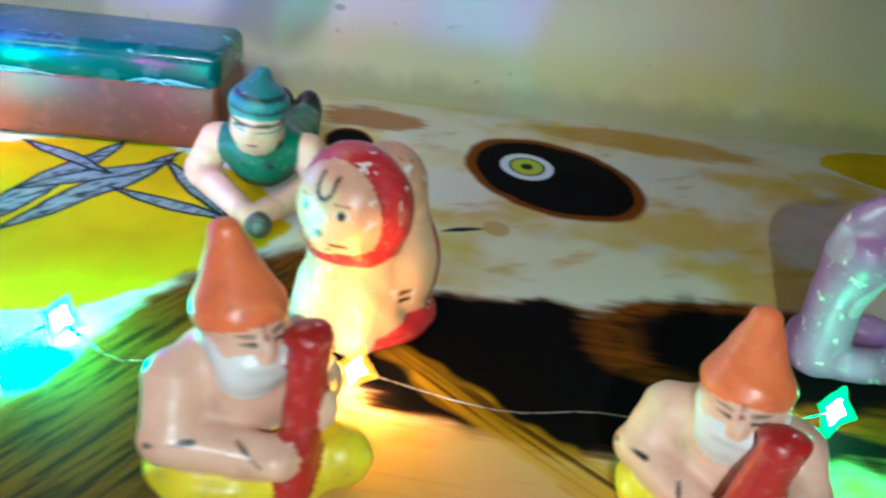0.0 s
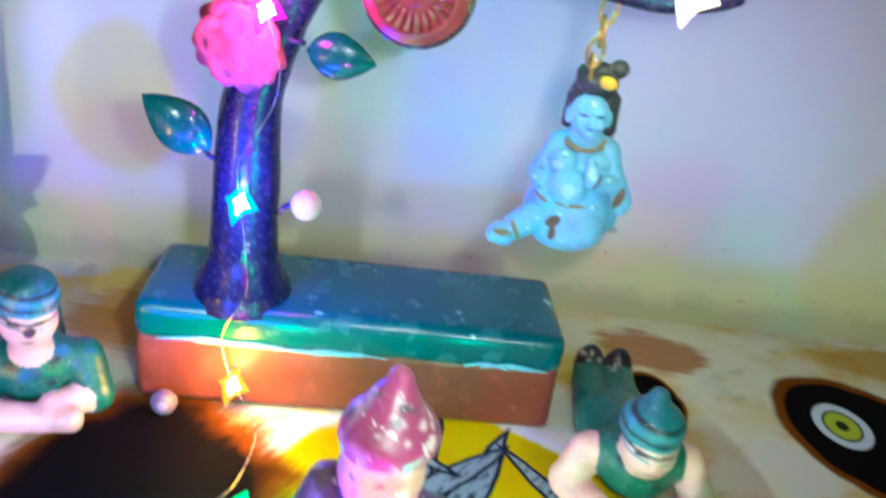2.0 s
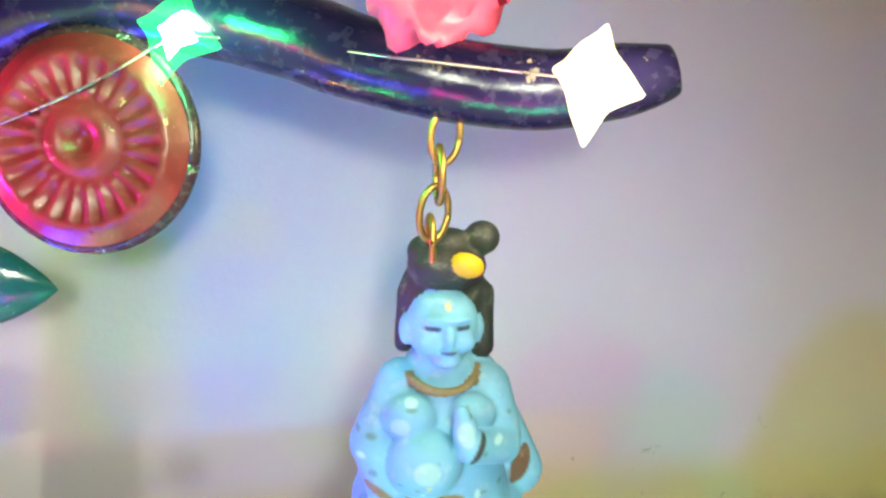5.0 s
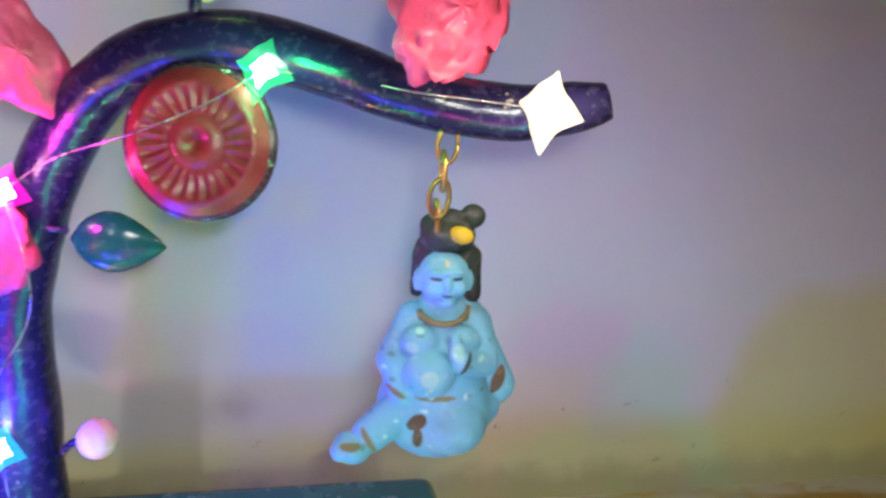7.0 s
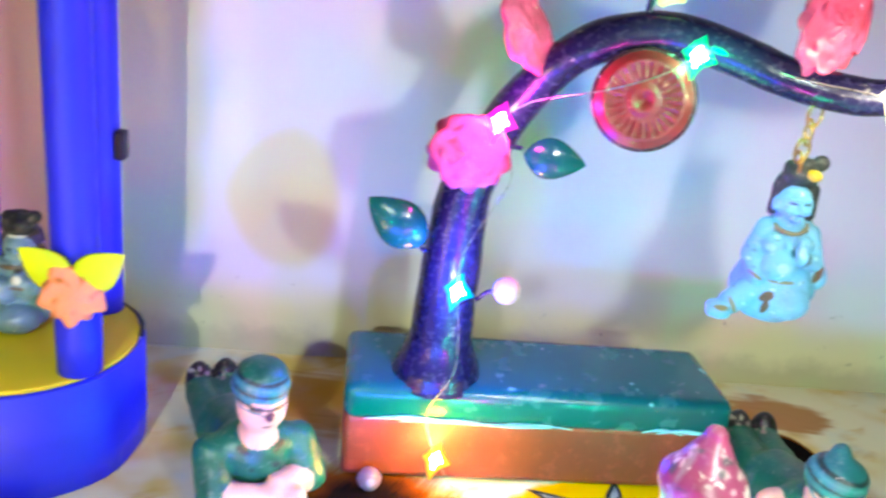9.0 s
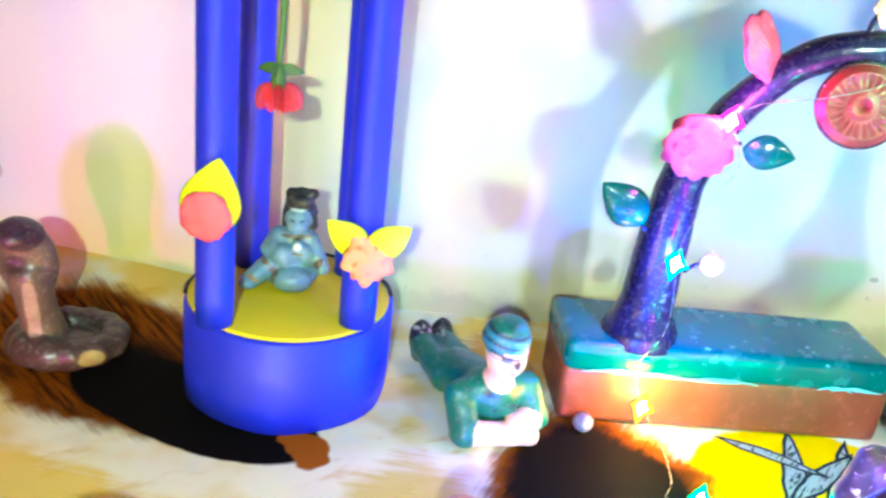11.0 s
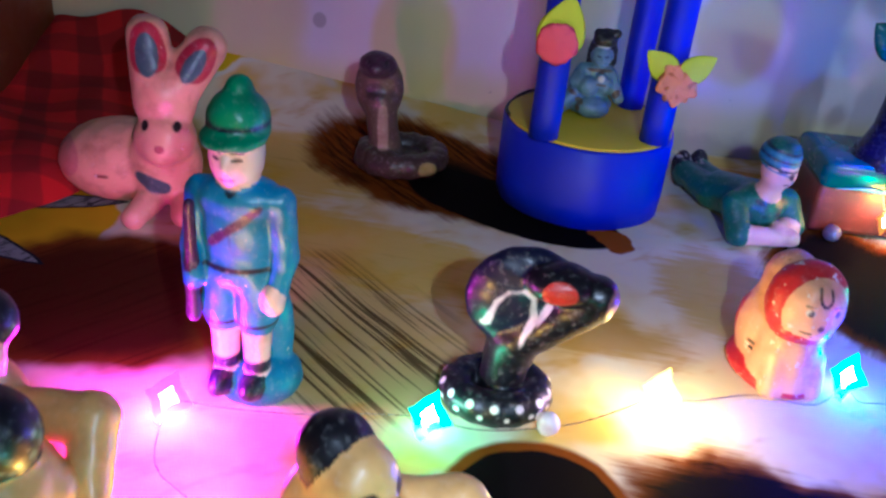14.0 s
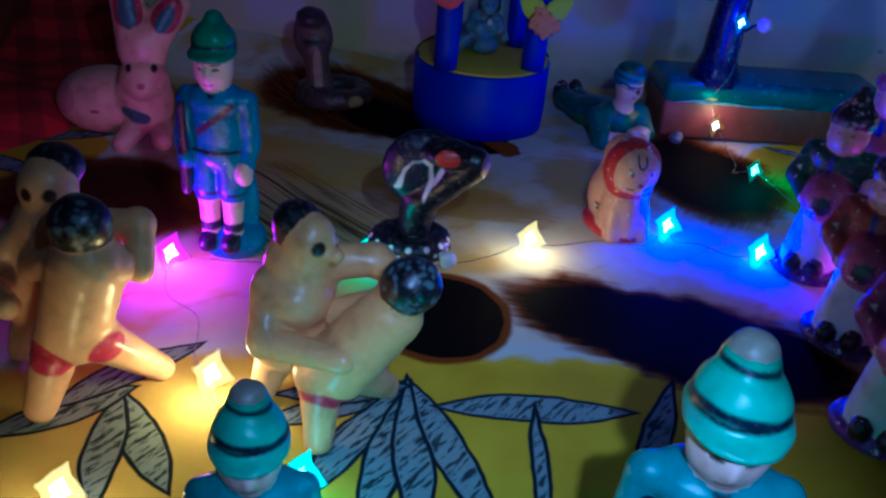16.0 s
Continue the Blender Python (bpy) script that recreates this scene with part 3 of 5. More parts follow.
def figure_mesh(name, prims, material, cell=0.13, blend=0.35, rough=0.03):
    """One closed skin round all the forms, coloured by the nearest form; p-forms only paint."""
    solid, paint = [p for p in prims if p[0][0] != "p"], [p for p in prims if p[0][0] == "p"]
    lo, hi = np.full(3, 1e9), np.full(3, -1e9)
    for p in solid:
        ends = ((p[1], max(p[2])),) if p[0] == "e" else ((p[1], p[3]), (p[2], p[4]))
        for c, r in ends:
            lo, hi = np.minimum(lo, np.array(c) - r), np.maximum(hi, np.array(c) + r)
    lo, hi = lo - 3 * cell, hi + 3 * cell
    lo[2] = max(lo[2], -3 * cell)
    axes = [np.arange(lo[i], hi[i] + cell, cell, dtype=np.float32) for i in range(3)]
    P = np.stack(np.meshgrid(*axes, indexing="ij"), -1)
    V = None
    for p in solid:
        d = distance(p, P)
        if V is None:
            V = d
        else:
            h = np.clip(0.5 + 0.5 * (V - d) / blend, 0, 1)
            V = V * (1 - h) + d * h - blend * h * (1 - h)
    V = np.maximum(V, -P[..., 2])
    V = V + rough * (np.sin(P[..., 0] * 3.1 + P[..., 2] * 2.3) * np.sin(P[..., 1] * 2.7 + P[..., 2] * 1.9))
    S = V < 0
    nx, ny, nz = (n - 1 for n in V.shape)
    corner = lambda A, i, j, k: A[i:i + nx, j:j + ny, k:k + nz]
    acc, cnt = np.zeros((nx, ny, nz, 3), np.float32), np.zeros((nx, ny, nz), np.float32)
    for ax in range(3):
        for u in (0, 1):
            for w in (0, 1):
                o = [u, w]
                a = o[:ax] + [0] + o[ax:]
                b = o[:ax] + [1] + o[ax:]
                va, vb = corner(V, *a), corner(V, *b)
                cross = (va < 0) != (vb < 0)
                t = np.where(cross, va / np.where(cross, va - vb, 1), 0)
                pos = np.zeros((nx, ny, nz, 3), np.float32)
                for q in range(3):
                    pos[..., q] = a[q]
                pos[..., ax] = t
                acc += pos * cross[..., None]
                cnt += cross
    used = cnt > 0
    idx = -np.ones(used.shape, np.int64)
    idx[used] = np.arange(used.sum())
    cells = np.argwhere(used)
    verts = (cells + acc[used] / cnt[used][:, None]) * cell + lo
    quads = []
    for ax in range(3):
        o1, o2 = (ax + 1) % 3, (ax + 2) % 3
        sl0, sl1 = [slice(None)] * 3, [slice(None)] * 3
        sl0[ax], sl1[ax] = slice(0, -1), slice(1, None)
        change = np.argwhere(S[tuple(sl0)] != S[tuple(sl1)])
        keep = (change[:, o1] > 0) & (change[:, o2] > 0) & (change[:, o1] < V.shape[o1] - 1) & (change[:, o2] < V.shape[o2] - 1)
        change = change[keep]
        inside = S[change[:, 0], change[:, 1], change[:, 2]]
        ring = []
        for d1, d2 in ((-1, -1), (0, -1), (0, 0), (-1, 0)):
            c = change.copy()
            c[:, o1] += d1
            c[:, o2] += d2
            ring.append(idx[c[:, 0], c[:, 1], c[:, 2]])
        q = np.stack(ring, 1)
        q[~inside] = q[~inside][:, ::-1]
        quads.append(q[(q >= 0).all(1)])
    quads = np.concatenate(quads)
    near = np.stack([distance(p, verts.astype(np.float32)) for p in solid], 1)
    tone = np.array([p[3] if p[0] == "e" else p[5] for p in solid], np.float32)[near.argmin(1)]
    for p in paint:
        w = np.clip(0.5 - distance(p, verts.astype(np.float32)) / (cell * 0.7), 0, 1)[:, None]
        tone = tone * (1 - w) + np.array(p[3] if p[0] == "pe" else p[5], np.float32) * w
    me = bpy.data.meshes.new(name)
    me.from_pydata((verts * 0.01).tolist(), [], quads.tolist())
    att = me.color_attributes.new("paint", "FLOAT_COLOR", "POINT")
    att.data.foreach_set("color", np.concatenate([tone, np.ones((len(tone), 1), np.float32)], 1).ravel().astype(np.float32))
    me.polygons.foreach_set("use_smooth", [True] * len(me.polygons))
    me.materials.append(material)
    me.update()
    return me


def clay_material(name, rough, chips, chip_colour, coat=0.15):
    p = Paint(name, (0.5, 0.5, 0.5), rough)
    n = p.tree.nodes.new("ShaderNodeVertexColor")
    n.layer_name = "paint"
    p.colour = n.outputs[0]
    big, fine = p.noise(45, 3), p.noise(260, 4)
    p.layer(big.step(0.45, 0.75) * 0.45, (0.35, 0.2, 0.16), "MULTIPLY")
    p.layer(fine.step(0.5, 0.8) * 0.12, (1.0, 0.95, 0.9))
    chip = p.noise(130, 4, 0.65)
    p.layer(chip.step(0.70 - chips, 0.74 - chips), chip_colour)
    p.bsdf.inputs["Coat Weight"].default_value = coat
    p.bsdf.inputs["Coat Roughness"].default_value = 0.25
    p.bsdf.inputs["Subsurface Weight"].default_value = 0.0
    return p.done(big + fine * 0.3, 0.0006, 0.4, fine.step(0.2, 0.9) * 0.25 + (rough - 0.1))


M_CLAY = clay_material("painted_clay", 0.4, 0.0, rgb(245, 225, 215))
M_CHIPPED = clay_material("chipped_painted_clay", 0.4, 0.08, rgb(235, 215, 210))
M_CHALK = clay_material("chalky_blue_paint", 0.6, 0.0, rgb(170, 190, 170), 0.0)
M_PLASTIC = clay_material("smooth_toy_plastic", 0.4, -0.1, rgb(240, 220, 200), 0.2)

SKIN, PEACH, SAND = rgb(238, 188, 160), rgb(236, 176, 142), rgb(238, 184, 108)
WHITE, INK, CRIMSON = rgb(232, 228, 226), rgb(24, 18, 20), rgb(196, 40, 48)


def figure(name, mesh, label, category, at, turn=0.0, size=1.0, group=""):
    ob = new(name, mesh)
    ob.matrix_world = pose(*at, 0, 0, turn) @ Matrix.Diagonal((*(size if isinstance(size, tuple) else (size,) * 3), 1))
    return tagged(ob, label, category, group)


def lion_forms():
    red, tan = rgb(200, 42, 48), rgb(224, 164, 134)
    f = [K((0, -0.8, 1.4), (0, -0.9, 4.8), 2.75, 2.2, PEACH), E((0, 1.6, 3.0), (3.1, 3.4, 3.3), PEACH), K((0, 1.9, 3.6), (0, 1.8, 6.6), 2.4, 2.05, tan),
         E((0, -0.9, 6.5), (3.0, 2.2, 2.7), red), E((0, -1.5, 4.9), (2.35, 1.9, 0.85), red), E((0, -2.1, 6.5), (2.35, 1.75, 2.15), PEACH), E((0, -3.35, 5.7), (0.95, 0.6, 0.7), PEACH),
         K((-1.5, -2.6, 0.8), (-1.4, -2.0, 2.6), 0.95, 1.0, PEACH), K((1.5, -2.6, 0.8), (1.4, -2.0, 2.6), 0.95, 1.0, PEACH),
         E((0, 0.7, 0.6), (3.5, 4.2, 0.95), red), PK((3.2, 2.5, 0.8), (2.6, 3.4, 5.4), 0.7, red), PK((-3.2, 2.5, 0.8), (-2.6, 3.4, 5.4), 0.6, red),
         PE((-0.95, -3.5, 6.9), (0.36, 0.5, 0.22), WHITE), PE((1.05, -3.5, 6.9), (0.36, 0.5, 0.22), WHITE),
         PE((-0.95, -3.6, 6.9), (0.22, 0.6, 0.22), INK), PE((1.05, -3.6, 6.9), (0.22, 0.6, 0.22), INK), PE((0, -4.0, 5.95), (0.26, 0.4, 0.18), rgb(120, 80, 70)), PK((-0.5, -3.7, 5.3), (0.5, -3.7, 5.3), 0.09, rgb(150, 60, 60))]
    arc = [(-0.42, -3.0, 8.4)] + [(0.42 * math.cos(a), -3.4 - 0.25 * math.sin(-a), 7.8 + 0.42 * math.sin(a)) for a in (math.pi * (1 + k / 5) for k in range(6))] + [(0.42, -3.0, 8.4)]
    f += [PK(a, b, 0.10, INK) for a, b in zip(arc, arc[1:])]
    for s in (-1, 1):
        f += [PK((s * 0.7, -3.6, 7.3), (s * 1.3, -3.4, 7.3), 0.06, rgb(110, 70, 60)), PK((s * 0.6, -3.8, 5.55), (s * 1.2, -3.4, 5.45), 0.09, INK), PK((s * 2.6, -0.4, 2.3), (s * 2.75, 0.3, 2.3), 0.12, INK), PK((s * 2.6, -0.4, 2.7), (s * 2.75, 0.3, 2.7), 0.12, INK)]
    for k in range(5):
        f.append(PK((-1.6, 1.2 + 0.5 * k, 8.3 - 0.1 * k), (1.6, 1.2 + 0.5 * k, 8.3 - 0.1 * k), 0.07, rgb(170, 110, 90)))
    return f


def sadhu_forms():
    orange, yellow, red = rgb(244, 122, 70), rgb(238, 214, 30), rgb(184, 34, 30)
    f = [E((0, -0.4, 1.2), (3.7, 3.0, 1.4), yellow), K((-2.2, -1, 1.1), (1.2, -2.9, 1.0), 1.2, 1.0, yellow), K((2.4, -0.6, 1.3), (2.5, -3.2, 1.5), 1.3, 1.2, yellow),
         E((0, 0.3, 3.6), (2.7, 2.1, 2.5), SKIN), E((0, 0.3, 5.2), (2.5, 1.6, 1.2), SKIN), K((-2.3, 0.2, 4.9), (-3.0, -0.7, 3.1), 1.1, 0.95, SKIN), K((-3.0, -0.7, 3.1), (-0.6, -2.7, 2.6), 0.95, 0.85, SKIN),
         K((2.3, 0.2, 4.9), (2.9, -0.9, 3.5), 1.05, 0.9, SKIN), K((2.9, -0.9, 3.5), (1.6, -2.6, 4.0), 0.85, 0.8, SKIN),
         E((0, -0.4, 6.7), (1.5, 1.5, 1.45), SKIN), E((0.0, -1.2, 5.6), (1.35, 0.9, 1.35), WHITE), K((-1.3, -0.7, 6.6), (-0.8, -1.3, 5.5), 0.35, 0.5, WHITE), K((1.3, -0.7, 6.6), (0.8, -1.3, 5.5), 0.35, 0.5, WHITE),
         E((0, -1.95, 6.55), (0.3, 0.42, 0.45), SKIN), E((0, -1.9, 6.0), (0.75, 0.3, 0.22), WHITE), E((0, -0.1, 7.5), (1.62, 1.6, 0.8), orange),
         K((0, 0.0, 7.6), (0, 0.9, 9.9), 1.6, 0.62, orange), K((1.3, -2.6, 6.6), (0.3, -3.4, 1.3), 0.62, 0.7, red), K((1.7, -2.4, 6.6), (0.8, -3.1, 1.3), 0.55, 0.6, red), E((1.5, -2.3, 6.9), (0.85, 0.7, 0.5), red), E((1.5, -3.1, 4.1), (0.7, 0.6, 0.8), SKIN), E((-0.3, -3.4, 2.7), (0.8, 0.6, 0.7), SKIN),
         PK((-0.95, -1.7, 6.9), (-0.4, -1.9, 6.85), 0.10, INK), PK((0.95, -1.7, 6.9), (0.4, -1.9, 6.85), 0.10, INK), PK((0, -1.85, 7.5), (0, -2.0, 7.05), 0.08, rgb(150, 40, 30)),
         PK((-1.1, -1.55, 7.2), (-0.35, -1.85, 7.15), 0.07, INK), PK((1.1, -1.55, 7.2), (0.35, -1.85, 7.15), 0.07, INK),
         PK((-3.9, -1.0, 3.4), (-2.7, -1.9, 3.6), 0.13, INK), PK((-1.2, -3.6, 2.9), (-1.4, -2.6, 3.6), 0.13, INK), PK((2.3, -3.9, 4.2), (2.2, -2.6, 3.6), 0.1, INK),
         PK((2.1, -4.0, 2.0), (3.2, -3.9, 2.0), 0.1, rgb(150, 130, 10)), PK((2.1, -4.2, 1.6), (3.2, -4.1, 1.6), 0.1, rgb(150, 130, 10))]
    return f


def soldier_forms(coat, hat):
    dark, skin = rgb(18, 30, 48), rgb(232, 206, 190)
    f = [E((0.6, 0.9, 1.0), (3.3, 2.9, 1.7), coat), E((1.0, 1.8, 4.0), (2.0, 1.3, 4.2), coat)]
    for s in (-1, 1):
        f += [K((s * 1.15, -0.4, 7.2), (s * 1.15, -0.5, 2.0), 1.15, 0.85, skin), K((s * 1.15, -0.4, 8.2), (s * 1.2, -0.4, 6.4), 1.45, 1.5, coat),
              E((s * 1.15, -1.3, 1.6), (0.9, 1.5, 0.8), dark), PE((s * 1.15, -0.5, 2.9), (1.3, 1.3, 0.55), dark), PE((s * 1.15, -0.6, 6.0), (1.7, 1.7, 0.18), dark)]
    f += [E((0, 0, 11.3), (2.6, 1.9, 3.6), coat), E((0, 0, 9.2), (2.65, 2.0, 1.6), coat), E((0, 0, 13.4), (3.0, 1.8, 1.3), coat),
          K((-2.8, 0, 13.3), (-3.2, -0.4, 10.2), 0.95, 0.85, coat), K((-3.2, -0.4, 10.2), (-2.6, -1.7, 8.9), 0.85, 0.75, coat),
          K((2.8, 0, 13.3), (3.2, -0.3, 10.2), 0.95, 0.85, coat), K((3.2, -0.3, 10.2), (3.0, -1.0, 8.6), 0.8, 0.7, coat), E((2.8, -1.5, 7.9), (0.8, 0.8, 0.95), skin),
          E((0, -0.3, 16.0), (1.75, 1.75, 2.05), skin), E((0, -2.0, 15.8), (0.32, 0.4, 0.5), skin), E((0, -0.3, 17.1), (2.05, 2.3, 0.5), hat),
          E((0, 0.1, 17.8), (1.95, 2.0, 1.6), hat), K((0, 0.1, 18.0), (0, 0.3, 19.2), 1.5, 0.9, hat), E((0, -0.9, 17.05), (1.9, 2.0, 0.32), hat), K((-2.7, -1.8, 13.2), (-2.7, -1.9, 6.4), 0.35, 0.5, rgb(60, 30, 66)),
          PE((0, 0, 9.6), (2.9, 2.4, 0.28), dark), PK((2.3, -1.6, 13.6), (-2.2, -1.8, 10.6), 0.3, rgb(70, 40, 80)), PK((0, -2.0, 12.8), (0, -2.0, 9.9), 0.09, dark),
          PE((0, 0.1, 17.75), (2.4, 2.4, 0.22), dark), PK((0, -1.6, 14.0), (-0.9, -1.6, 14.6), 0.14, dark), PK((0, -1.6, 14.0), (0.9, -1.6, 14.6), 0.14, dark),
          PK((0.1, -2.0, 8.8), (0.1, -2.0, 6.8), 0.08, dark)]
    for s in (-1, 1):
        f += [PE((s * 0.7, -1.9, 16.2), (0.32, 0.4, 0.12), INK), PK((s * 0.35, -2.0, 16.55), (s * 1.05, -1.7, 16.6), 0.08, INK)]
    return f + [PK((-0.5, -1.8, 14.95), (0.5, -1.8, 14.95), 0.1, rgb(150, 90, 80))]


def musician_forms(coat, sleeve, turban, ground, trousers):
    grey, drum = rgb(60, 52, 58), rgb(196, 90, 120)
    f = [E((0.1, 0.1, 0.7), (3.3, 3.0, 1.1), ground), K((0, 0, 2.0), (0, 0, 6.6), 2.35, 1.75, trousers), K((-0.9, -0.9, 2.0), (-0.6, -0.8, 6.0), 1.3, 1.0, trousers), K((0.9, -0.9, 2.0), (0.6, -0.8, 6.0), 1.3, 1.0, trousers)]
    for s in (-1, 1):
        f += [E((s * 0.95, -2.4, 1.7), (0.72, 0.7, 0.75), INK),
              K((s * 2.2, 0.1, 10.6), (s * 2.9, -0.6, 8.6), 0.95, 0.9, sleeve), K((s * 2.9, -0.6, 8.6), (s * 1.6, -2.1, 7.6), 0.85, 0.7, sleeve), E((s * 1.4, -2.4, 7.5), (0.6, 0.6, 0.6), SKIN),
              PE((s * 0.62, -1.95, 13.0), (0.28, 0.3, 0.1), INK), PK((s * 0.3, -1.9, 13.35), (s * 1.0, -1.7, 13.35), 0.07, INK)]
    f += [E((0, 0, 8.6), (2.5, 1.9, 2.7), coat), E((0, 0, 10.5), (2.6, 1.7, 1.2), coat), K((0.1, -1.5, 7.9), (0.2, -2.7, 7.9), 1.9, 1.9, drum),
          E((0, -0.3, 12.6), (1.6, 1.6, 1.85), SKIN), E((0, -1.85, 12.5), (0.3, 0.35, 0.5), SKIN), E((0, 0.1, 13.9), (1.85, 1.9, 1.0), turban), K((0, 0.1, 14.1), (0.1, 0.3, 15.9), 1.7, 0.5, turban),
          E((3.1, -2.4, 9.6), (0.85, 0.85, 0.85), WHITE), E((3.3, -2.6, 6.6), (0.85, 0.85, 0.85), rgb(205, 200, 150)), K((1.6, -2.5, 8.4), (3.0, -2.4, 9.4), 0.18, 0.16, grey), K((1.6, -2.5, 7.4), (3.2, -2.6, 6.7), 0.18, 0.16, grey),
          PK((-0.5, -1.7, 11.2), (-0.3, -2.0, 8.8), 0.25, rgb(60, 40, 170)), PE((0.2, -3.9, 7.9), (0.8, 1.9, 0.8), grey), PK((-1.3, -4.4, 8.9), (1.7, -4.4, 6.9), 0.09, grey),
          PK((1.5, -4.4, 9.1), (-1.1, -4.4, 6.9), 0.09, grey), PK((-0.5, -1.9, 11.9), (0.5, -1.9, 11.9), 0.09, rgb(150, 60, 60))]
    rnd = random.Random(int(coat[0] * 1000))
    for k in range(46):
        a, h = rnd.uniform(0, 6.28), rnd.uniform(0, 1)
        r = 1.95 - 1.1 * h
        f.append(PE((r * math.cos(a), 0.15 + r * math.sin(a), 13.5 + 2.1 * h), (rnd.uniform(0.1, 0.35), 0.3, rnd.uniform(0.06, 0.16)), rgb(232, 206, 206) if k % 3 else rgb(96, 92, 98), (0, rnd.uniform(-40, 40), math.degrees(a) + 90)))
    for k in range(11):
        a = 2 * math.pi * k / 11
        f.append(PK((1.95 * math.cos(a), 0.1 + 1.95 * math.sin(a), 13.7), (0.9 * math.cos(a + 0.5 + 0.6 * math.sin(7 * k)), 0.2 + 0.9 * math.sin(a + 0.5 + 0.6 * math.sin(7 * k)), 14.6 + 0.3 * (k % 4)), 0.11 + 0.05 * (k % 3), tuple(0.5 * c + 0.22 for c in turban)))
    return f


def prone_forms(folded):
    green, teal, dark = rgb(18, 100, 74), rgb(40, 120, 124), rgb(14, 40, 40)
    lift = 2.0 if folded else 0.0
    f = [K((0, -1.8, 3.0), (-0.4, 3.2, 2.0), 2.3, 2.0, green), E((0, -2.0, 3.4), (3.2, 1.7, 1.7), green), K((-1.3, 3.2, 1.8), (-1.4, 7.9, 1.9), 1.5, 1.2, green), K((0.5, 3.2, 1.8), (0.5, 7.9, 1.9), 1.5, 1.2, green),
         E((-1.4, 9.0, 2.3), (1.05, 1.0, 1.6), INK), E((0.6, 9.0, 2.3), (1.05, 1.0, 1.6), INK), E((-1.4, 8.5, 1.2), (1.0, 1.1, 1.1), INK), E((0.6, 8.5, 1.2), (1.0, 1.1, 1.1), INK),
         E((0, -3.4, 5.2 + lift), (1.6, 1.6, 1.8), SKIN), E((0, -3.0, 6.5 + lift), (1.85, 1.9, 1.45), teal), E((0, -4.9, 5.1 + lift), (0.3, 0.4, 0.4), SKIN), K((0, -2.6, 4), (0, -3.0, 4.6 + lift * 0.6), 1.2, 1.1, SKIN)]
    if folded:
        f += [K((-2.9, -2.2, 3.4), (-3.0, -4.0, 1.2), 1.2, 1.1, green), K((2.9, -2.2, 3.4), (3.4, -3.4, 1.3), 1.2, 1.1, green), K((-3.0, -4.0, 1.2), (1.8, -5.4, 1.1), 1.0, 0.8, SKIN),
              K((3.4, -3.4, 1.3), (0.8, -4.6, 1.6), 1.0, 0.8, SKIN), E((0, -3.1, 7.3 + lift), (1.5, 1.5, 0.9), green)]
    else:
        f += [K((-2.9, -2.0, 3.4), (-3.8, -2.4, 1.6), 1.1, 1.0, SKIN), K((2.9, -2.0, 3.4), (3.8, -2.4, 1.6), 1.1, 1.0, SKIN), K((-3.8, -2.4, 1.3), (0.5, -7.2, 0.9), 1.0, 0.7, SKIN), K((3.8, -2.4, 1.3), (0.9, -7.2, 0.9), 1.0, 0.7, SKIN),
              K((0, -3.0, 7.2), (0.1, -2.6, 8.0), 1.0, 0.6, teal)]
    rnd = random.Random(11)
    for k in range(26):
        f.append(PE((rnd.choice((-1.4, 0.6)) + rnd.uniform(-1, 1), rnd.uniform(7.6, 9.6), rnd.uniform(2.6, 4.0)), (rnd.uniform(0.08, 0.3), 0.3, rnd.uniform(0.08, 0.3)), rgb(170, 164, 150)))
    for k in range(3):
        f.append(PE((0, -3.0, 5.55 + lift + 0.75 * k), (2.3, 2.3, 0.12), rgb(66, 140, 140), (8, 6, 0)))
        f.append(PE((0, -3.0, 5.9 + lift + 0.75 * k), (2.2, 2.2, 0.17), dark, (8, 6, 0)))
    f += [PK((-1.4, -3.5, 4.2), (1.0, -3.8, 2.8), 0.25, dark), PK((1.4, -3.5, 4.2), (-0.6, -3.8, 2.8), 0.25, dark), PE((0.05, -5.0, 5.2 + lift), (0.35, 0.4, 0.35), rgb(70, 24, 40) if folded else SKIN)]
    for s in (-1, 1):
        f.append(PK((s * 0.4, -4.9, 5.6 + lift), (s * 1.0, -4.6, 5.6 + lift), 0.12, INK))
    return f + [PK((-0.4, -4.9, 4.3 + lift), (0.4, -4.9, 4.3 + lift), 0.13, rgb(110, 30, 40))]


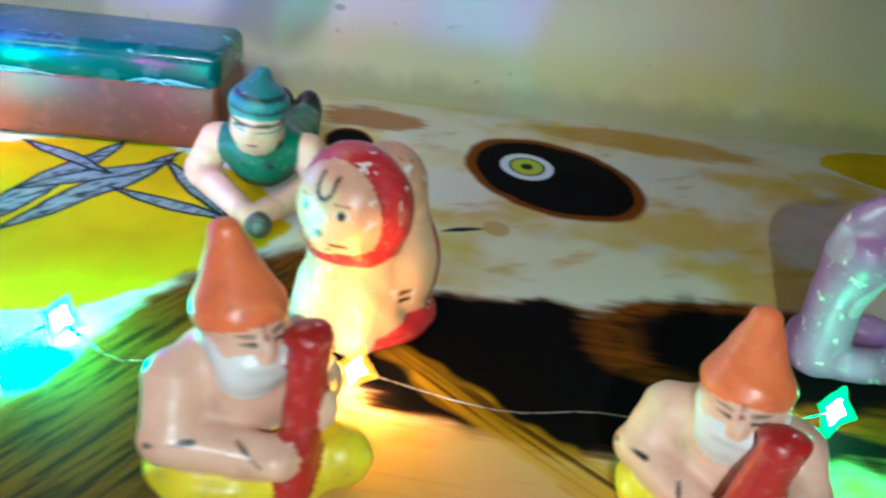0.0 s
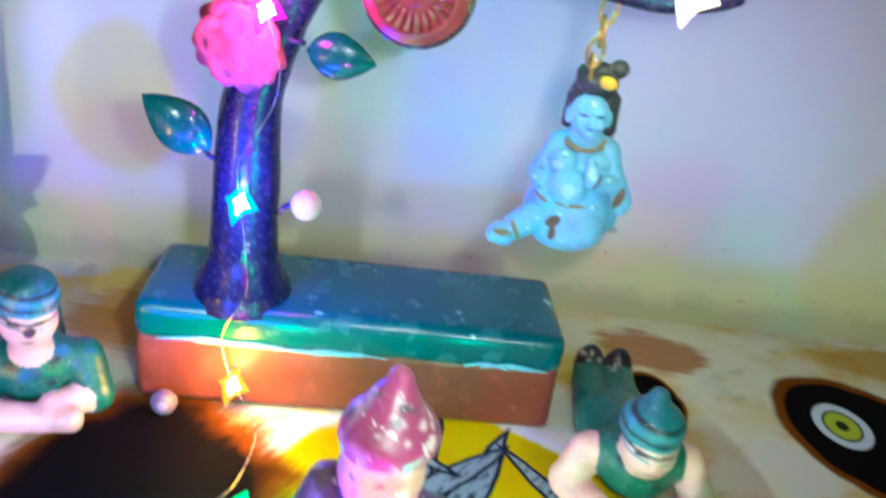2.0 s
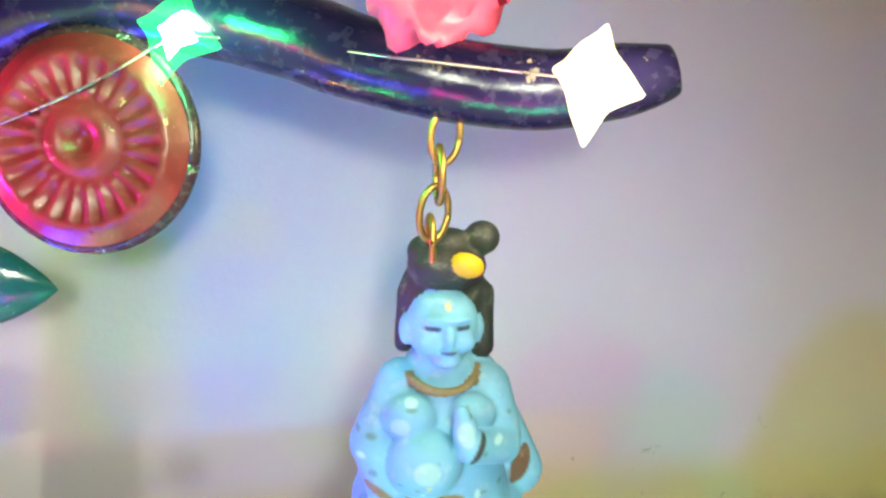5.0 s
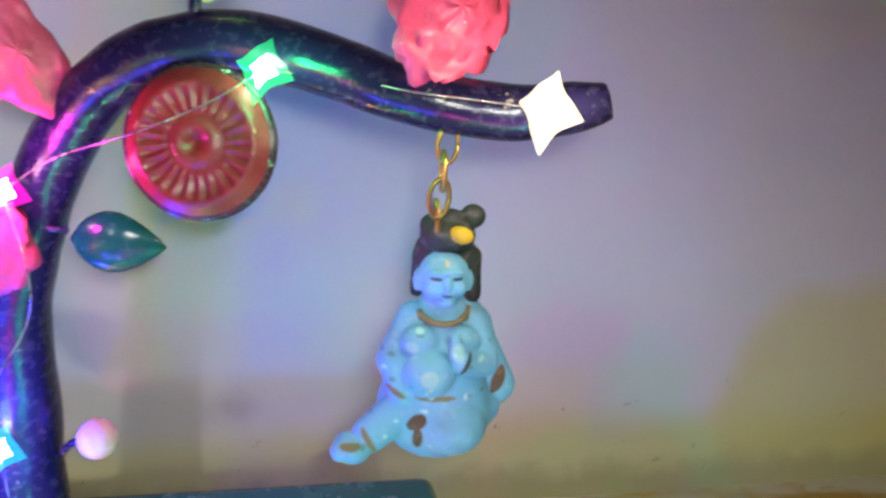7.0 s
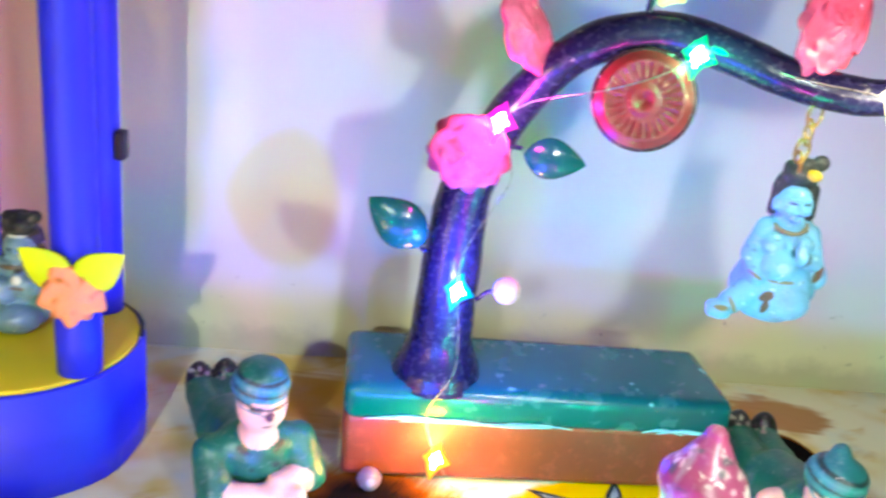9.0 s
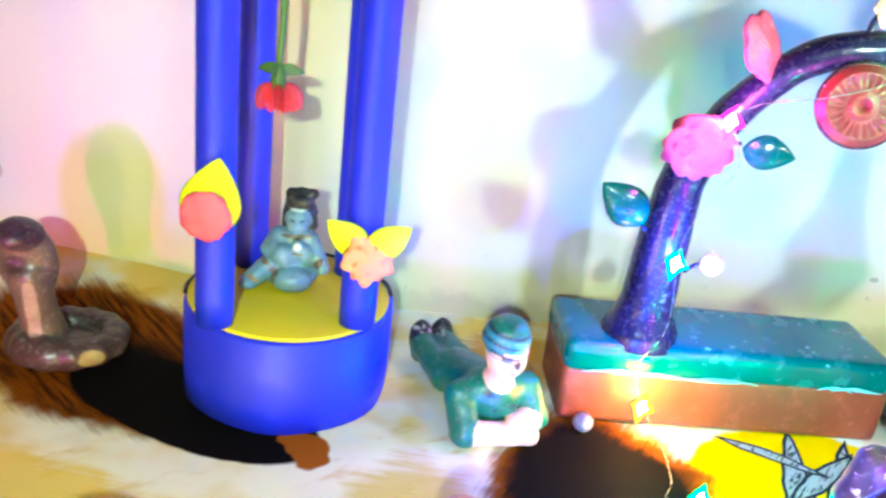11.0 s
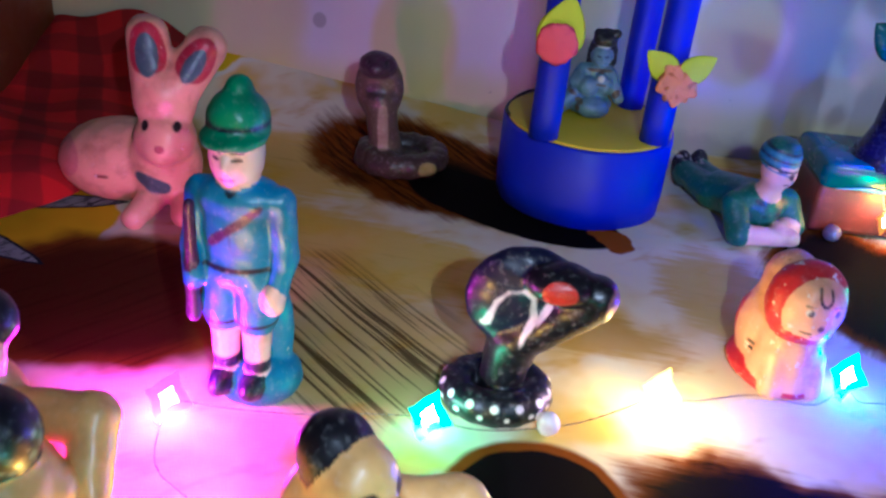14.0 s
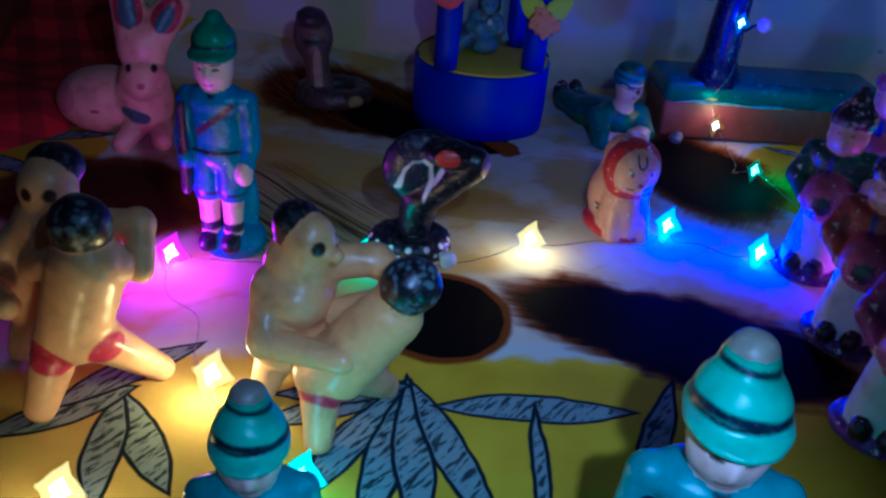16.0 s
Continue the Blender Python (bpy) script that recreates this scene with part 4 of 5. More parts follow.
def cobra_forms(skin, hood, head, lean, coil=3.4, tall=1.0, thin=1.0):
    f, n = [], 14
    for k in range(n):
        a, b = 2 * math.pi * k / n * 1.15 + 3.4, 2 * math.pi * (k + 1) / n * 1.15 + 3.4
        f.append(K((coil * math.cos(a), coil * 0.8 * math.sin(a), 1.2 + 0.05 * k), (coil * math.cos(b), coil * 0.8 * math.sin(b), 1.2 + 0.05 * (k + 1)), 1.25 - 0.03 * k, 1.22 - 0.03 * k, skin))
    x0 = -coil * 0.55
    f += [E((0, 0, 0.9), (coil * 0.9, coil * 0.7, 0.9), skin), K((x0 + 0.5, -0.3, 1.4), (x0 + lean * 0.1, -0.6, 4.4 * tall), 1.75 * thin, 1.4 * thin, hood), K((x0 + lean * 0.1, -0.6, 4.4 * tall), (x0 + lean * 0.5, -0.7, 7.0 * tall), 1.4 * thin, 1.7 * thin, hood),
          E((x0 + lean * 0.65, -0.6, 8.3 * tall), (2.3 * thin, 1.15, 3.2 * tall), hood, (8, lean * 5, 0)),
          E((x0 + lean * 0.95, -1.1, 10.6 * tall), (1.75 * thin, 1.6, 1.2), head), E((x0 + lean * 1.05, -2.3, 10.6 * tall), (1.05, 1.0, 0.7), head), PE((x0 + lean * 1.0 - 0.7, -2.2, 11.1 * tall), (0.2, 0.4, 0.16), INK), PE((x0 + lean * 1.0 + 0.8, -2.2, 11.1 * tall), (0.2, 0.4, 0.16), INK)]
    return f


def wrestlers_forms(pair):
    """Two wrestlers locked together, arms round each other."""
    s, hair, trunks = SAND, rgb(20, 20, 26), rgb(196, 40, 70)
    if pair == 1:
        f = [E((-1.0, 0.9, 12.2), (1.6, 1.6, 1.9), s), E((-1.9, 1.6, 13.0), (1.45, 1.5, 1.6), hair), E((0.6, 0.0, 12.0), (0.5, 0.5, 0.45), s), K((-1.6, 1.6, 10.4), (-2.4, 1.0, 5.6), 2.3, 2.5, s), E((-1.9, 0.2, 8.6), (2.2, 1.9, 1.9), s),
             K((-2.9, 1.4, 4.6), (-4.2, 1.2, 0.8), 1.5, 0.9, s), K((-1.2, 2.0, 4.6), (-0.2, 3.4, 0.8), 1.5, 0.9, s),
             K((0.2, 1.6, 10.6), (2.8, 2.2, 10.6), 1.15, 1.05, s), K((2.8, 2.2, 10.6), (5.0, 0.4, 9.8), 1.0, 0.8, s),
             K((-3.4, 0.4, 9.4), (-3.4, -1.8, 6.9), 1.15, 1.0, s), K((-3.4, -1.8, 6.9), (1.4, -3.2, 6.8), 1.0, 0.8, s),
             E((4.7, -1.7, 11.0), (1.6, 1.6, 1.8), s), E((5.1, -2.2, 11.7), (1.75, 1.6, 1.65), hair), K((4.0, -1.7, 9.2), (1.0, -1.5, 5.2), 1.9, 2.2, s), E((0.4, -1.2, 4.6), (2.3, 2.1, 1.7), s),
             K((0.0, -1.9, 4.2), (0.0, -3.4, 0.8), 1.4, 0.9, s), K((2.0, -0.8, 4.2), (3.8, 2.2, 0.8), 1.4, 0.9, s), K((3.4, -0.2, 9.0), (0.6, 0.6, 7.6), 1.0, 0.9, s),
             PE((0.4, -2.4, 3.9), (1.7, 1.2, 1.0), trunks), PE((-0.35, -0.6, 12.6), (0.42, 0.7, 0.45), rgb(50, 16, 16)), PE((0.7, 0.9, 12.6), (0.5, 0.5, 0.42), rgb(50, 16, 16)), PE((3.6, -3.0, 11.4), (0.4, 0.6, 0.4), rgb(50, 16, 16))]
    else:
        f = [E((-1.4, 2.8, 12.9), (1.75, 1.7, 2.0), s), E((-1.2, 3.9, 14.0), (1.75, 1.5, 1.4), hair), K((-1.6, 3.0, 10.2), (-3.2, 2.6, 5.4), 2.4, 2.4, s), K((-3.4, 2.8, 4.6), (-4.8, 2.4, 0.8), 1.5, 0.9, s), K((-2.0, 3.4, 4.6), (-1.4, 5.0, 0.8), 1.5, 0.9, s),
             K((-3.0, 2.4, 10.0), (-5.6, 0.4, 8.0), 1.1, 1.0, s), K((-5.6, 0.4, 8.0), (-3.0, -1.6, 7.0), 1.0, 0.8, s), K((0.6, 2.8, 10.4), (4.0, 2.4, 11.0), 1.1, 1.0, s), K((4.0, 2.4, 11.0), (4.6, 0.2, 9.0), 1.0, 0.8, s),
             E((1.6, -0.4, 12.2), (1.7, 1.6, 1.9), s), E((1.8, -0.9, 12.6), (1.8, 1.7, 1.8), hair), K((1.8, -0.8, 9.8), (0.6, -1.2, 5.4), 2.3, 2.2, s), E((0.7, -1.2, 4.9), (2.6, 1.9, 1.6), s),
             K((-0.4, -1.6, 4.4), (-1.3, -3.3, 0.8), 1.5, 1.0, s), K((2.2, -1.0, 4.4), (4.8, 1.2, 0.8), 1.4, 0.9, s), K((3.4, -0.4, 9.6), (3.9, 1.8, 8.4), 1.1, 0.9, s), K((-0.2, -0.6, 9.6), (-2.2, 0.8, 8.4), 1.1, 0.9, s),
             PE((-0.6, -2.8, 4.3), (1.6, 1.3, 1.0), trunks, (0, 20, 0)), PE((2.6, -1.8, 4.6), (1.2, 1.4, 0.9), trunks, (0, -30, 0)), PE((-2.1, 1.2, 13.1), (0.4, 0.8, 0.42), rgb(50, 16, 16)), PE((-0.7, 1.2, 13.1), (0.4, 0.8, 0.42), rgb(50, 16, 16))]
    rnd = random.Random(pair)
    cx = (5.1, -2.2, 11.7) if pair == 1 else (1.8, -0.9, 12.6)
    for k in range(60):
        d = Vector((rnd.uniform(-1, 1), rnd.uniform(-1, 0.4), rnd.uniform(-0.6, 1))).normalized() * 1.7
        f.append(PE((cx[0] + d.x, cx[1] + d.y, cx[2] + d.z), (0.1 + 0.22 * rnd.random() ** 2, 0.2, 0.1 + 0.2 * rnd.random() ** 2), rgb(96, 112, 116)))
    dots = f[-60:]
    f = f[:-60]
    if pair == 1:
        return f[:11] + f[19:21], f[11:18] + f[18:19] + f[21:] + dots
    return f[:9] + f[19:], f[9:17] + f[17:19] + dots


def seated_forms(blue, hair, gold):
    worn_gold, dim = rgb(150, 120, 70), rgb(96, 84, 66)
    f = [E((0.1, 0.3, 3.2), (1.75, 1.3, 2.4), blue), E((-0.2, 0.3, 1.2), (2.3, 1.4, 1.3), blue), E((0.2, 0.2, 4.8), (1.45, 1.0, 0.8), blue), K((-1.5, -0.3, 2.2), (-2.9, -0.9, 0.8), 0.95, 0.75, blue), E((-3.1, -1.2, 0.7), (0.75, 0.9, 0.65), blue), E((0.2, -1.0, 1.15), (1.6, 1.2, 1.15), blue),
         E((-0.5, -1.0, 3.35), (1.0, 0.85, 1.0), blue), E((0.55, -1.1, 4.2), (0.5, 0.5, 0.75), blue), E((1.0, -0.8, 3.6), (0.75, 0.8, 0.85), blue), K((1.3, 0.1, 4.6), (2.1, -0.2, 2.9), 0.75, 0.65, blue), K((2.1, -0.2, 2.9), (2.5, -0.6, 2.2), 0.6, 0.55, blue), K((-1.0, 0.1, 4.7), (-1.6, -0.5, 3.6), 0.75, 0.75, blue),
         E((-1.3, -0.7, 3.9), (0.5, 0.5, 0.6), blue), E((0.4, -0.1, 6.35), (1.0, 1.0, 1.15), blue), E((0.4, -1.08, 6.2), (0.2, 0.22, 0.32), blue), E((0.05, -0.95, 5.95), (0.35, 0.2, 0.3), blue), E((0.75, -0.95, 5.95), (0.35, 0.2, 0.3), blue), E((0.4, -0.9, 5.5), (0.35, 0.3, 0.25), blue),
         E((0.45, 0.5, 6.9), (1.3, 0.95, 1.5), hair), K((1.45, 0.4, 6.8), (1.5, 0.4, 5.6), 0.38, 0.35, hair), K((-0.5, 0.4, 6.8), (-0.6, 0.4, 5.7), 0.38, 0.35, hair),
         E((0.45, 0.0, 8.0), (1.1, 0.95, 0.85), hair), E((1.35, 0.0, 8.7), (0.48, 0.48, 0.48), hair), E((-0.2, 0.1, 8.6), (0.5, 0.5, 0.45), hair), E((0.85, -0.75, 8.15), (0.38, 0.3, 0.36), gold), E((0.6, 0.1, 8.7), (0.7, 0.5, 0.5), hair),
         PE((0.35, -0.5, 5.0), (1.2, 1.3, 0.18), dim), PE((2.2, -0.7, 2.75), (0.35, 0.7, 0.5), rgb(80, 65, 50), (0, 25, 0)), PE((-1.9, -1.1, 2.6), (0.55, 0.5, 0.2), dim, (0, 30, 0)), PE((0.1, -1.9, 2.3), (0.4, 0.5, 0.13), dim),
         PE((0.6, -1.7, 3.75), (0.5, 0.5, 0.13), dim), PE((-1.1, -1.2, 1.8), (0.5, 0.8, 0.3), dim, (0, 40, 0)), PE((-1.25, -1.6, 1.1), (0.2, 0.9, 0.5), dim), PE((-2.7, -1.5, 1.2), (0.6, 0.5, 0.16), worn_gold, (0, 35, 0)), PE((0.55, -1.7, 4.4), (0.4, 0.4, 0.4), rgb(200, 205, 190)), PE((0.4, -0.8, 7.4), (0.8, 0.6, 0.14), rgb(190, 210, 215)),
         PK((-0.1, -0.95, 6.55), (0.15, -1.05, 6.5), 0.09, rgb(40, 60, 90)), PK((0.9, -0.95, 6.55), (0.65, -1.05, 6.5), 0.09, rgb(40, 60, 90)), PK((0.2, -1.2, 5.78), (0.6, -1.2, 5.78), 0.07, rgb(60, 80, 120))]
    return f


def hanging_forms(blue, hair, gold):
    dull, brown, pale = rgb(120, 112, 84), rgb(84, 62, 44), rgb(138, 190, 206)
    f = [K((0.3, 0.3, 1.8), (0.35, 0.3, 5.2), 2.2, 1.0, blue), K((1.35, 0.4, 5.1), (2.7, 0.2, 2.5), 0.6, 0.55, blue), E((2.55, 0.1, 2.6), (0.6, 0.5, 0.85), blue, (0, -20, 0)), E((1.75, 0.1, 1.7), (0.95, 0.9, 0.9), blue),
         K((-0.7, 0.1, 5.1), (-1.35, -0.4, 3.7), 0.6, 0.66, blue), K((-1.35, -0.5, 3.6), (-1.1, -1.0, 2.6), 0.6, 0.5, blue), E((-0.55, -0.75, 4.45), (0.7, 0.6, 0.6), blue), E((1.0, -0.75, 4.5), (0.65, 0.55, 0.55), blue),
         E((-0.2, -1.15, 3.4), (0.95, 0.95, 0.9), blue), K((1.5, 0.0, 4.9), (1.85, -0.4, 3.7), 0.68, 0.6, blue), K((1.85, -0.7, 3.6), (0.9, -1.6, 3.95), 0.5, 0.4, blue), E((0.72, -1.5, 4.35), (0.33, 0.33, 0.45), blue), E((0.62, -1.5, 4.75), (0.2, 0.2, 0.28), blue),
         E((0.7, -1.15, 1.4), (1.25, 1.2, 1.02), blue), E((-0.5, -0.5, 1.7), (1.2, 1.1, 0.9), blue), K((-0.8, -0.6, 2.0), (-2.2, -1.0, 1.0), 0.82, 0.66, blue), E((-2.85, -1.2, 0.6), (0.68, 0.8, 0.5), blue, (0, 15, 0)), E((-3.3, -1.5, 0.6), (0.3, 0.4, 0.35), blue),
         K((0.3, 0.1, 5.2), (0.3, 0.0, 6.0), 0.6, 0.6, blue), E((0.3, -0.1, 6.65), (0.9, 0.88, 1.0), blue), E((0.35, -1.0, 6.6), (0.15, 0.22, 0.28), blue), E((0.32, -0.82, 7.0), (0.62, 0.22, 0.13), blue), E((0.33, -0.72, 5.95), (0.36, 0.3, 0.24), blue),
         E((0.34, -0.96, 6.2), (0.24, 0.14, 0.10), blue), E((-0.12, -0.72, 6.4), (0.3, 0.25, 0.28), blue), E((0.76, -0.72, 6.4), (0.3, 0.25, 0.28), blue), E((-0.6, 0.0, 6.5), (0.18, 0.3, 0.4), blue), E((1.2, 0.0, 6.5), (0.18, 0.3, 0.4), blue),
         E((0.4, 0.5, 7.2), (1.15, 0.8, 1.35), hair), K((1.35, 0.4, 7.3), (1.45, 0.35, 5.9), 0.38, 0.32, hair), K((-0.5, 0.45, 7.3), (-0.6, 0.4, 6.0), 0.3, 0.24, hair), E((0.4, 0.1, 8.15), (1.0, 0.8, 0.65), hair), E((1.25, 0.05, 8.85), (0.46, 0.4, 0.44), hair), E((-0.2, 0.1, 8.5), (0.42, 0.4, 0.4), hair), E((0.5, 0.1, 8.75), (0.5, 0.4, 0.35), hair), E((0.8, -0.62, 8.3), (0.42, 0.25, 0.3), gold, (0, 20, 0)),
         PE((0.98, -1.6, 3.95), (0.13, 0.5, 0.42), rgb(50, 56, 60), (0, 30, 0)), PE((2.5, -0.5, 2.85), (0.24, 0.6, 0.62), brown, (0, 20, 0)), PE((-0.1, -1.8, 2.62), (1.0, 0.5, 0.12), dull),
         PE((-1.3, -1.1, 2.75), (0.45, 0.6, 0.13), dull, (0, 28, 0)), PE((-0.6, -1.6, 1.75), (0.4, 0.6, 0.26), brown, (0, -40, 0)), PE((-0.55, -1.7, 1.1), (0.18, 0.6, 0.5), brown), PE((-2.25, -1.5, 1.0), (0.13, 0.8, 0.55), dull, (0, -30, 0)), PE((-2.9, -1.8, 0.9), (0.4, 0.5, 0.12), dull),
         PE((-0.25, -1.9, 3.5), (0.35, 0.4, 0.3), pale), PE((-0.85, -1.3, 4.4), (0.25, 0.4, 0.22), pale), PE((0.7, -1.9, 4.4), (0.25, 0.4, 0.3), pale), PE((0.33, -0.95, 7.35), (0.10, 0.3, 0.16), rgb(200, 190, 150)),
         PE((-0.08, -0.95, 6.78), (0.24, 0.3, 0.07), rgb(30, 50, 80)), PE((0.74, -0.95, 6.78), (0.24, 0.3, 0.07), rgb(30, 50, 80)), PE((0.34, -1.05, 6.2), (0.2, 0.3, 0.06), rgb(60, 80, 120))]
    for k in range(13):
        a = math.pi * (0.06 + 0.88 * k / 12)
        f.append(E((0.32 - 0.95 * math.cos(a), 0.05 - 0.95 * math.sin(a), 5.55 - 0.42 * math.sin(a)), (0.13, 0.13, 0.13), dull))
    rnd = random.Random(21)
    for k in range(36):
        f.append(PE((rnd.uniform(-2.6, 2.4), -1.2, rnd.uniform(0.4, 5.0)), (rnd.uniform(0.05, 0.16), 0.9, rnd.uniform(0.04, 0.12)), rgb(88, 140, 158) if k % 2 else rgb(160, 214, 228)))
    return f


def rabbit_forms():
    red, slate = rgb(178, 40, 62), rgb(70, 100, 104)
    f = [E((-2.6, 2.0, 3.4), (5.2, 4.2, 3.5), PEACH), E((1.4, -0.2, 4.2), (3.0, 2.8, 3.8), PEACH), E((1.8, -1.6, 7.0), (2.5, 2.4, 2.3), PEACH), E((1.8, -0.8, 9.8), (2.5, 2.0, 2.6), PEACH), E((1.8, -3.2, 6.5), (1.5, 1.2, 1.3), PEACH),
         K((1.0, -0.4, 11.0), (0.5, 0.8, 14.6), 1.8, 1.65, PEACH), K((3.0, -0.4, 11.0), (5.0, 0.8, 13.9), 1.8, 1.65, PEACH), E((2.4, 0.3, 11.9), (2.4, 1.2, 1.9), PEACH), K((0.4, -2.0, 1.6), (-0.6, -4.2, 0.9), 1.2, 1.0, PEACH), K((3.0, -1.5, 1.6), (3.2, -3.6, 0.9), 1.2, 1.0, PEACH),
         PE((0.75, -0.9, 13.9), (1.45, 1.3, 2.5), red, (0, -5, 0)), PE((4.4, -0.9, 13.1), (1.35, 1.3, 2.3), red, (0, 34, 0)), PE((0.75, -1.1, 13.5), (0.9, 1.4, 1.8), slate, (0, -5, 0)), PE((4.2, -1.1, 12.8), (0.75, 1.4, 1.6), slate, (0, 34, 0)),
         PE((0.5, -3.3, 8.6), (0.38, 0.8, 0.45), INK), PE((3.1, -3.3, 8.6), (0.38, 0.8, 0.45), INK), PE((1.8, -4.3, 7.0), (0.4, 0.5, 0.3), rgb(190, 90, 90)), PK((-1.0, -2.9, 3.9), (1.6, -3.2, 2.9), 0.75, slate),
         PE((-6.5, 0.5, 4.2), (1.5, 3, 1.5), rgb(220, 140, 130)), PE((-3.4, -2.0, 3.5), (0.6, 1.0, 0.15), rgb(140, 70, 60))]
    return f


def stand(x, y):
    return (x, y, sheet_height(x, y) - 0.001)


LION = figure_mesh("lion", lion_forms(), M_CHIPPED, 0.11)
figure("lion_figurine", LION, "clay lion figurine with red mane and peach body", "figurine", stand(0.146, 0.362), -32, (0.95, 0.9, 1.05), "clay lions")
figure("lion_figurine", LION, "clay lion figurine with red mane beside blue fairy light", "figurine", stand(-0.322, 0.330), 8, (0.88, 0.88, 1.05), "clay lions")
SADHU = figure_mesh("sadhu", sadhu_forms(), M_CLAY, 0.11)
figure("sadhu_figurine", SADHU, "seated clay sage with orange cap and red instrument", "figurine", stand(0.109, 0.257), 40, (1.0, 1.0, 0.95), "clay sages")
figure("sadhu_figurine", SADHU, "seated clay sage with orange cap near purple cobra", "figurine", stand(0.290, 0.248), -22, (0.98, 0.98, 0.84), "clay sages")
SOLDIER = figure_mesh("soldier", soldier_forms(rgb(36, 134, 180), rgb(30, 140, 92)), M_CLAY, 0.13)
figure("soldier_figurine", SOLDIER, "standing clay soldier in teal uniform with green helmet", "figurine", stand(-0.671, 0.243), -6, (0.84, 0.9, 1.01), "standing soldiers")
striped = soldier_forms(rgb(40, 150, 150), rgb(110, 205, 160)) + [K((0, 0.2, 17.7), (0, 0.4, 19.0), 1.95, 1.25, rgb(70, 190, 140)), E((0, 0.4, 20.0), (0.9, 0.9, 0.6), rgb(150, 150, 130)), E((0, 0, 17.2), (2.15, 2.2, 0.5), rgb(120, 190, 160))]
striped += [PE((0, 0.3, z), (2.7, 2.7, w), rgb(10, 34, 52), (-6, 4, 0)) for z, w in ((17.8, 0.33), (19.4, 0.14))]
SOLDIER_STRIPED = figure_mesh("soldier", striped, M_CLAY, 0.13)
figure("soldier_figurine", SOLDIER_STRIPED, "standing clay soldier with striped green hat on yellow print", "figurine", stand(-0.389, -0.134), -12, (0.95, 0.95, 0.99), "standing soldiers")
figure("soldier_figurine", SOLDIER_STRIPED, "standing clay soldier lit cyan by a fairy light", "figurine", stand(-0.577, -0.120), 8, 0.76, "standing soldiers")
for forms, at, turn, label in (
        ((rgb(110, 70, 110), rgb(84, 70, 78), rgb(168, 74, 112), rgb(20, 130, 90), WHITE), (-0.082, 0.366), -22, "clay drummer with maroon turban, mauve coat and white trousers"),
        ((rgb(200, 40, 110), rgb(206, 50, 120), rgb(200, 84, 96), rgb(20, 130, 90), WHITE), (-0.041, 0.222), -22, "clay drummer with bright pink coat and white trousers"),
        ((rgb(40, 80, 60), rgb(40, 80, 60), rgb(60, 40, 60), rgb(70, 40, 100), WHITE), (-0.163, 0.270), -35, "clay drummer with dark green coat and white trousers"),
        ((rgb(170, 70, 50), rgb(170, 70, 50), rgb(60, 40, 60), rgb(70, 40, 100), WHITE), (-0.176, 0.162), -35, "clay drummer with rust coat and white trousers"),
        ((rgb(150, 50, 110), rgb(150, 50, 110), rgb(60, 40, 60), rgb(90, 40, 120), WHITE), (-0.196, 0.053), -35, "clay drummer with plum coat and white trousers")):
    figure("drummer_figurine", figure_mesh("drummer", musician_forms(*forms), M_CHIPPED, 0.13), label, "figurine", stand(*at), turn, (1.0, 1.0, 1.06), "row of drummers")
figure("crawling_soldier", figure_mesh("crawling_soldier", prone_forms(True), M_CLAY, 0.12), "clay soldier lying prone with arms folded", "figurine", stand(-0.294, 0.569), 22, 0.97, "prone soldiers")
figure("crawling_soldier", figure_mesh("crawling_soldier", prone_forms(False), M_CLAY, 0.12), "clay soldier lying prone with arms stretched forward", "figurine", stand(0.072, 0.530), -4, 1.0, "prone soldiers")
BROWN, BLACKISH, MAUVE = rgb(62, 48, 42), rgb(14, 14, 22), rgb(168, 116, 160)
brown_cobra = cobra_forms(BROWN, rgb(92, 74, 64), rgb(66, 40, 60), -0.9, 3.6, 1.02)
brown_cobra += [PE((-3.0, -2.0, 8.4), (1.0, 1.0, 0.8), rgb(60, 48, 44)), PE((2.4, -3.4, 1.4), (1.1, 0.8, 0.7), rgb(150, 140, 80)), PK((-1.9, -2, 2), (-2.2, -2, 7), 0.5, rgb(150, 130, 112))]
figure("cobra_figurine", figure_mesh("cobra", brown_cobra, M_CLAY, 0.12), "brown clay cobra with raised hood", "figurine", stand(-0.618, 0.602), 8, 0.98, "clay cobras")
black_cobra = []
for k in range(14):
    a, b = 0.5 + 0.46 * k, 0.5 + 0.46 * (k + 1)
    black_cobra.append(K((2.4 * math.cos(a), 1.9 * math.sin(a), 1.0), (2.4 * math.cos(b), 1.9 * math.sin(b), 1.0), 1.0, 1.0, BLACKISH))
    black_cobra.append(PE((3.2 * math.cos(a), 2.7 * math.sin(a), 1.6), (0.26, 0.26, 0.26), WHITE))
    black_cobra.append(PE((3.4 * math.cos(a + 0.23), 2.8 * math.sin(a + 0.23), 1.0), (0.2, 0.2, 0.2), WHITE))
NAVY = rgb(14, 18, 50)
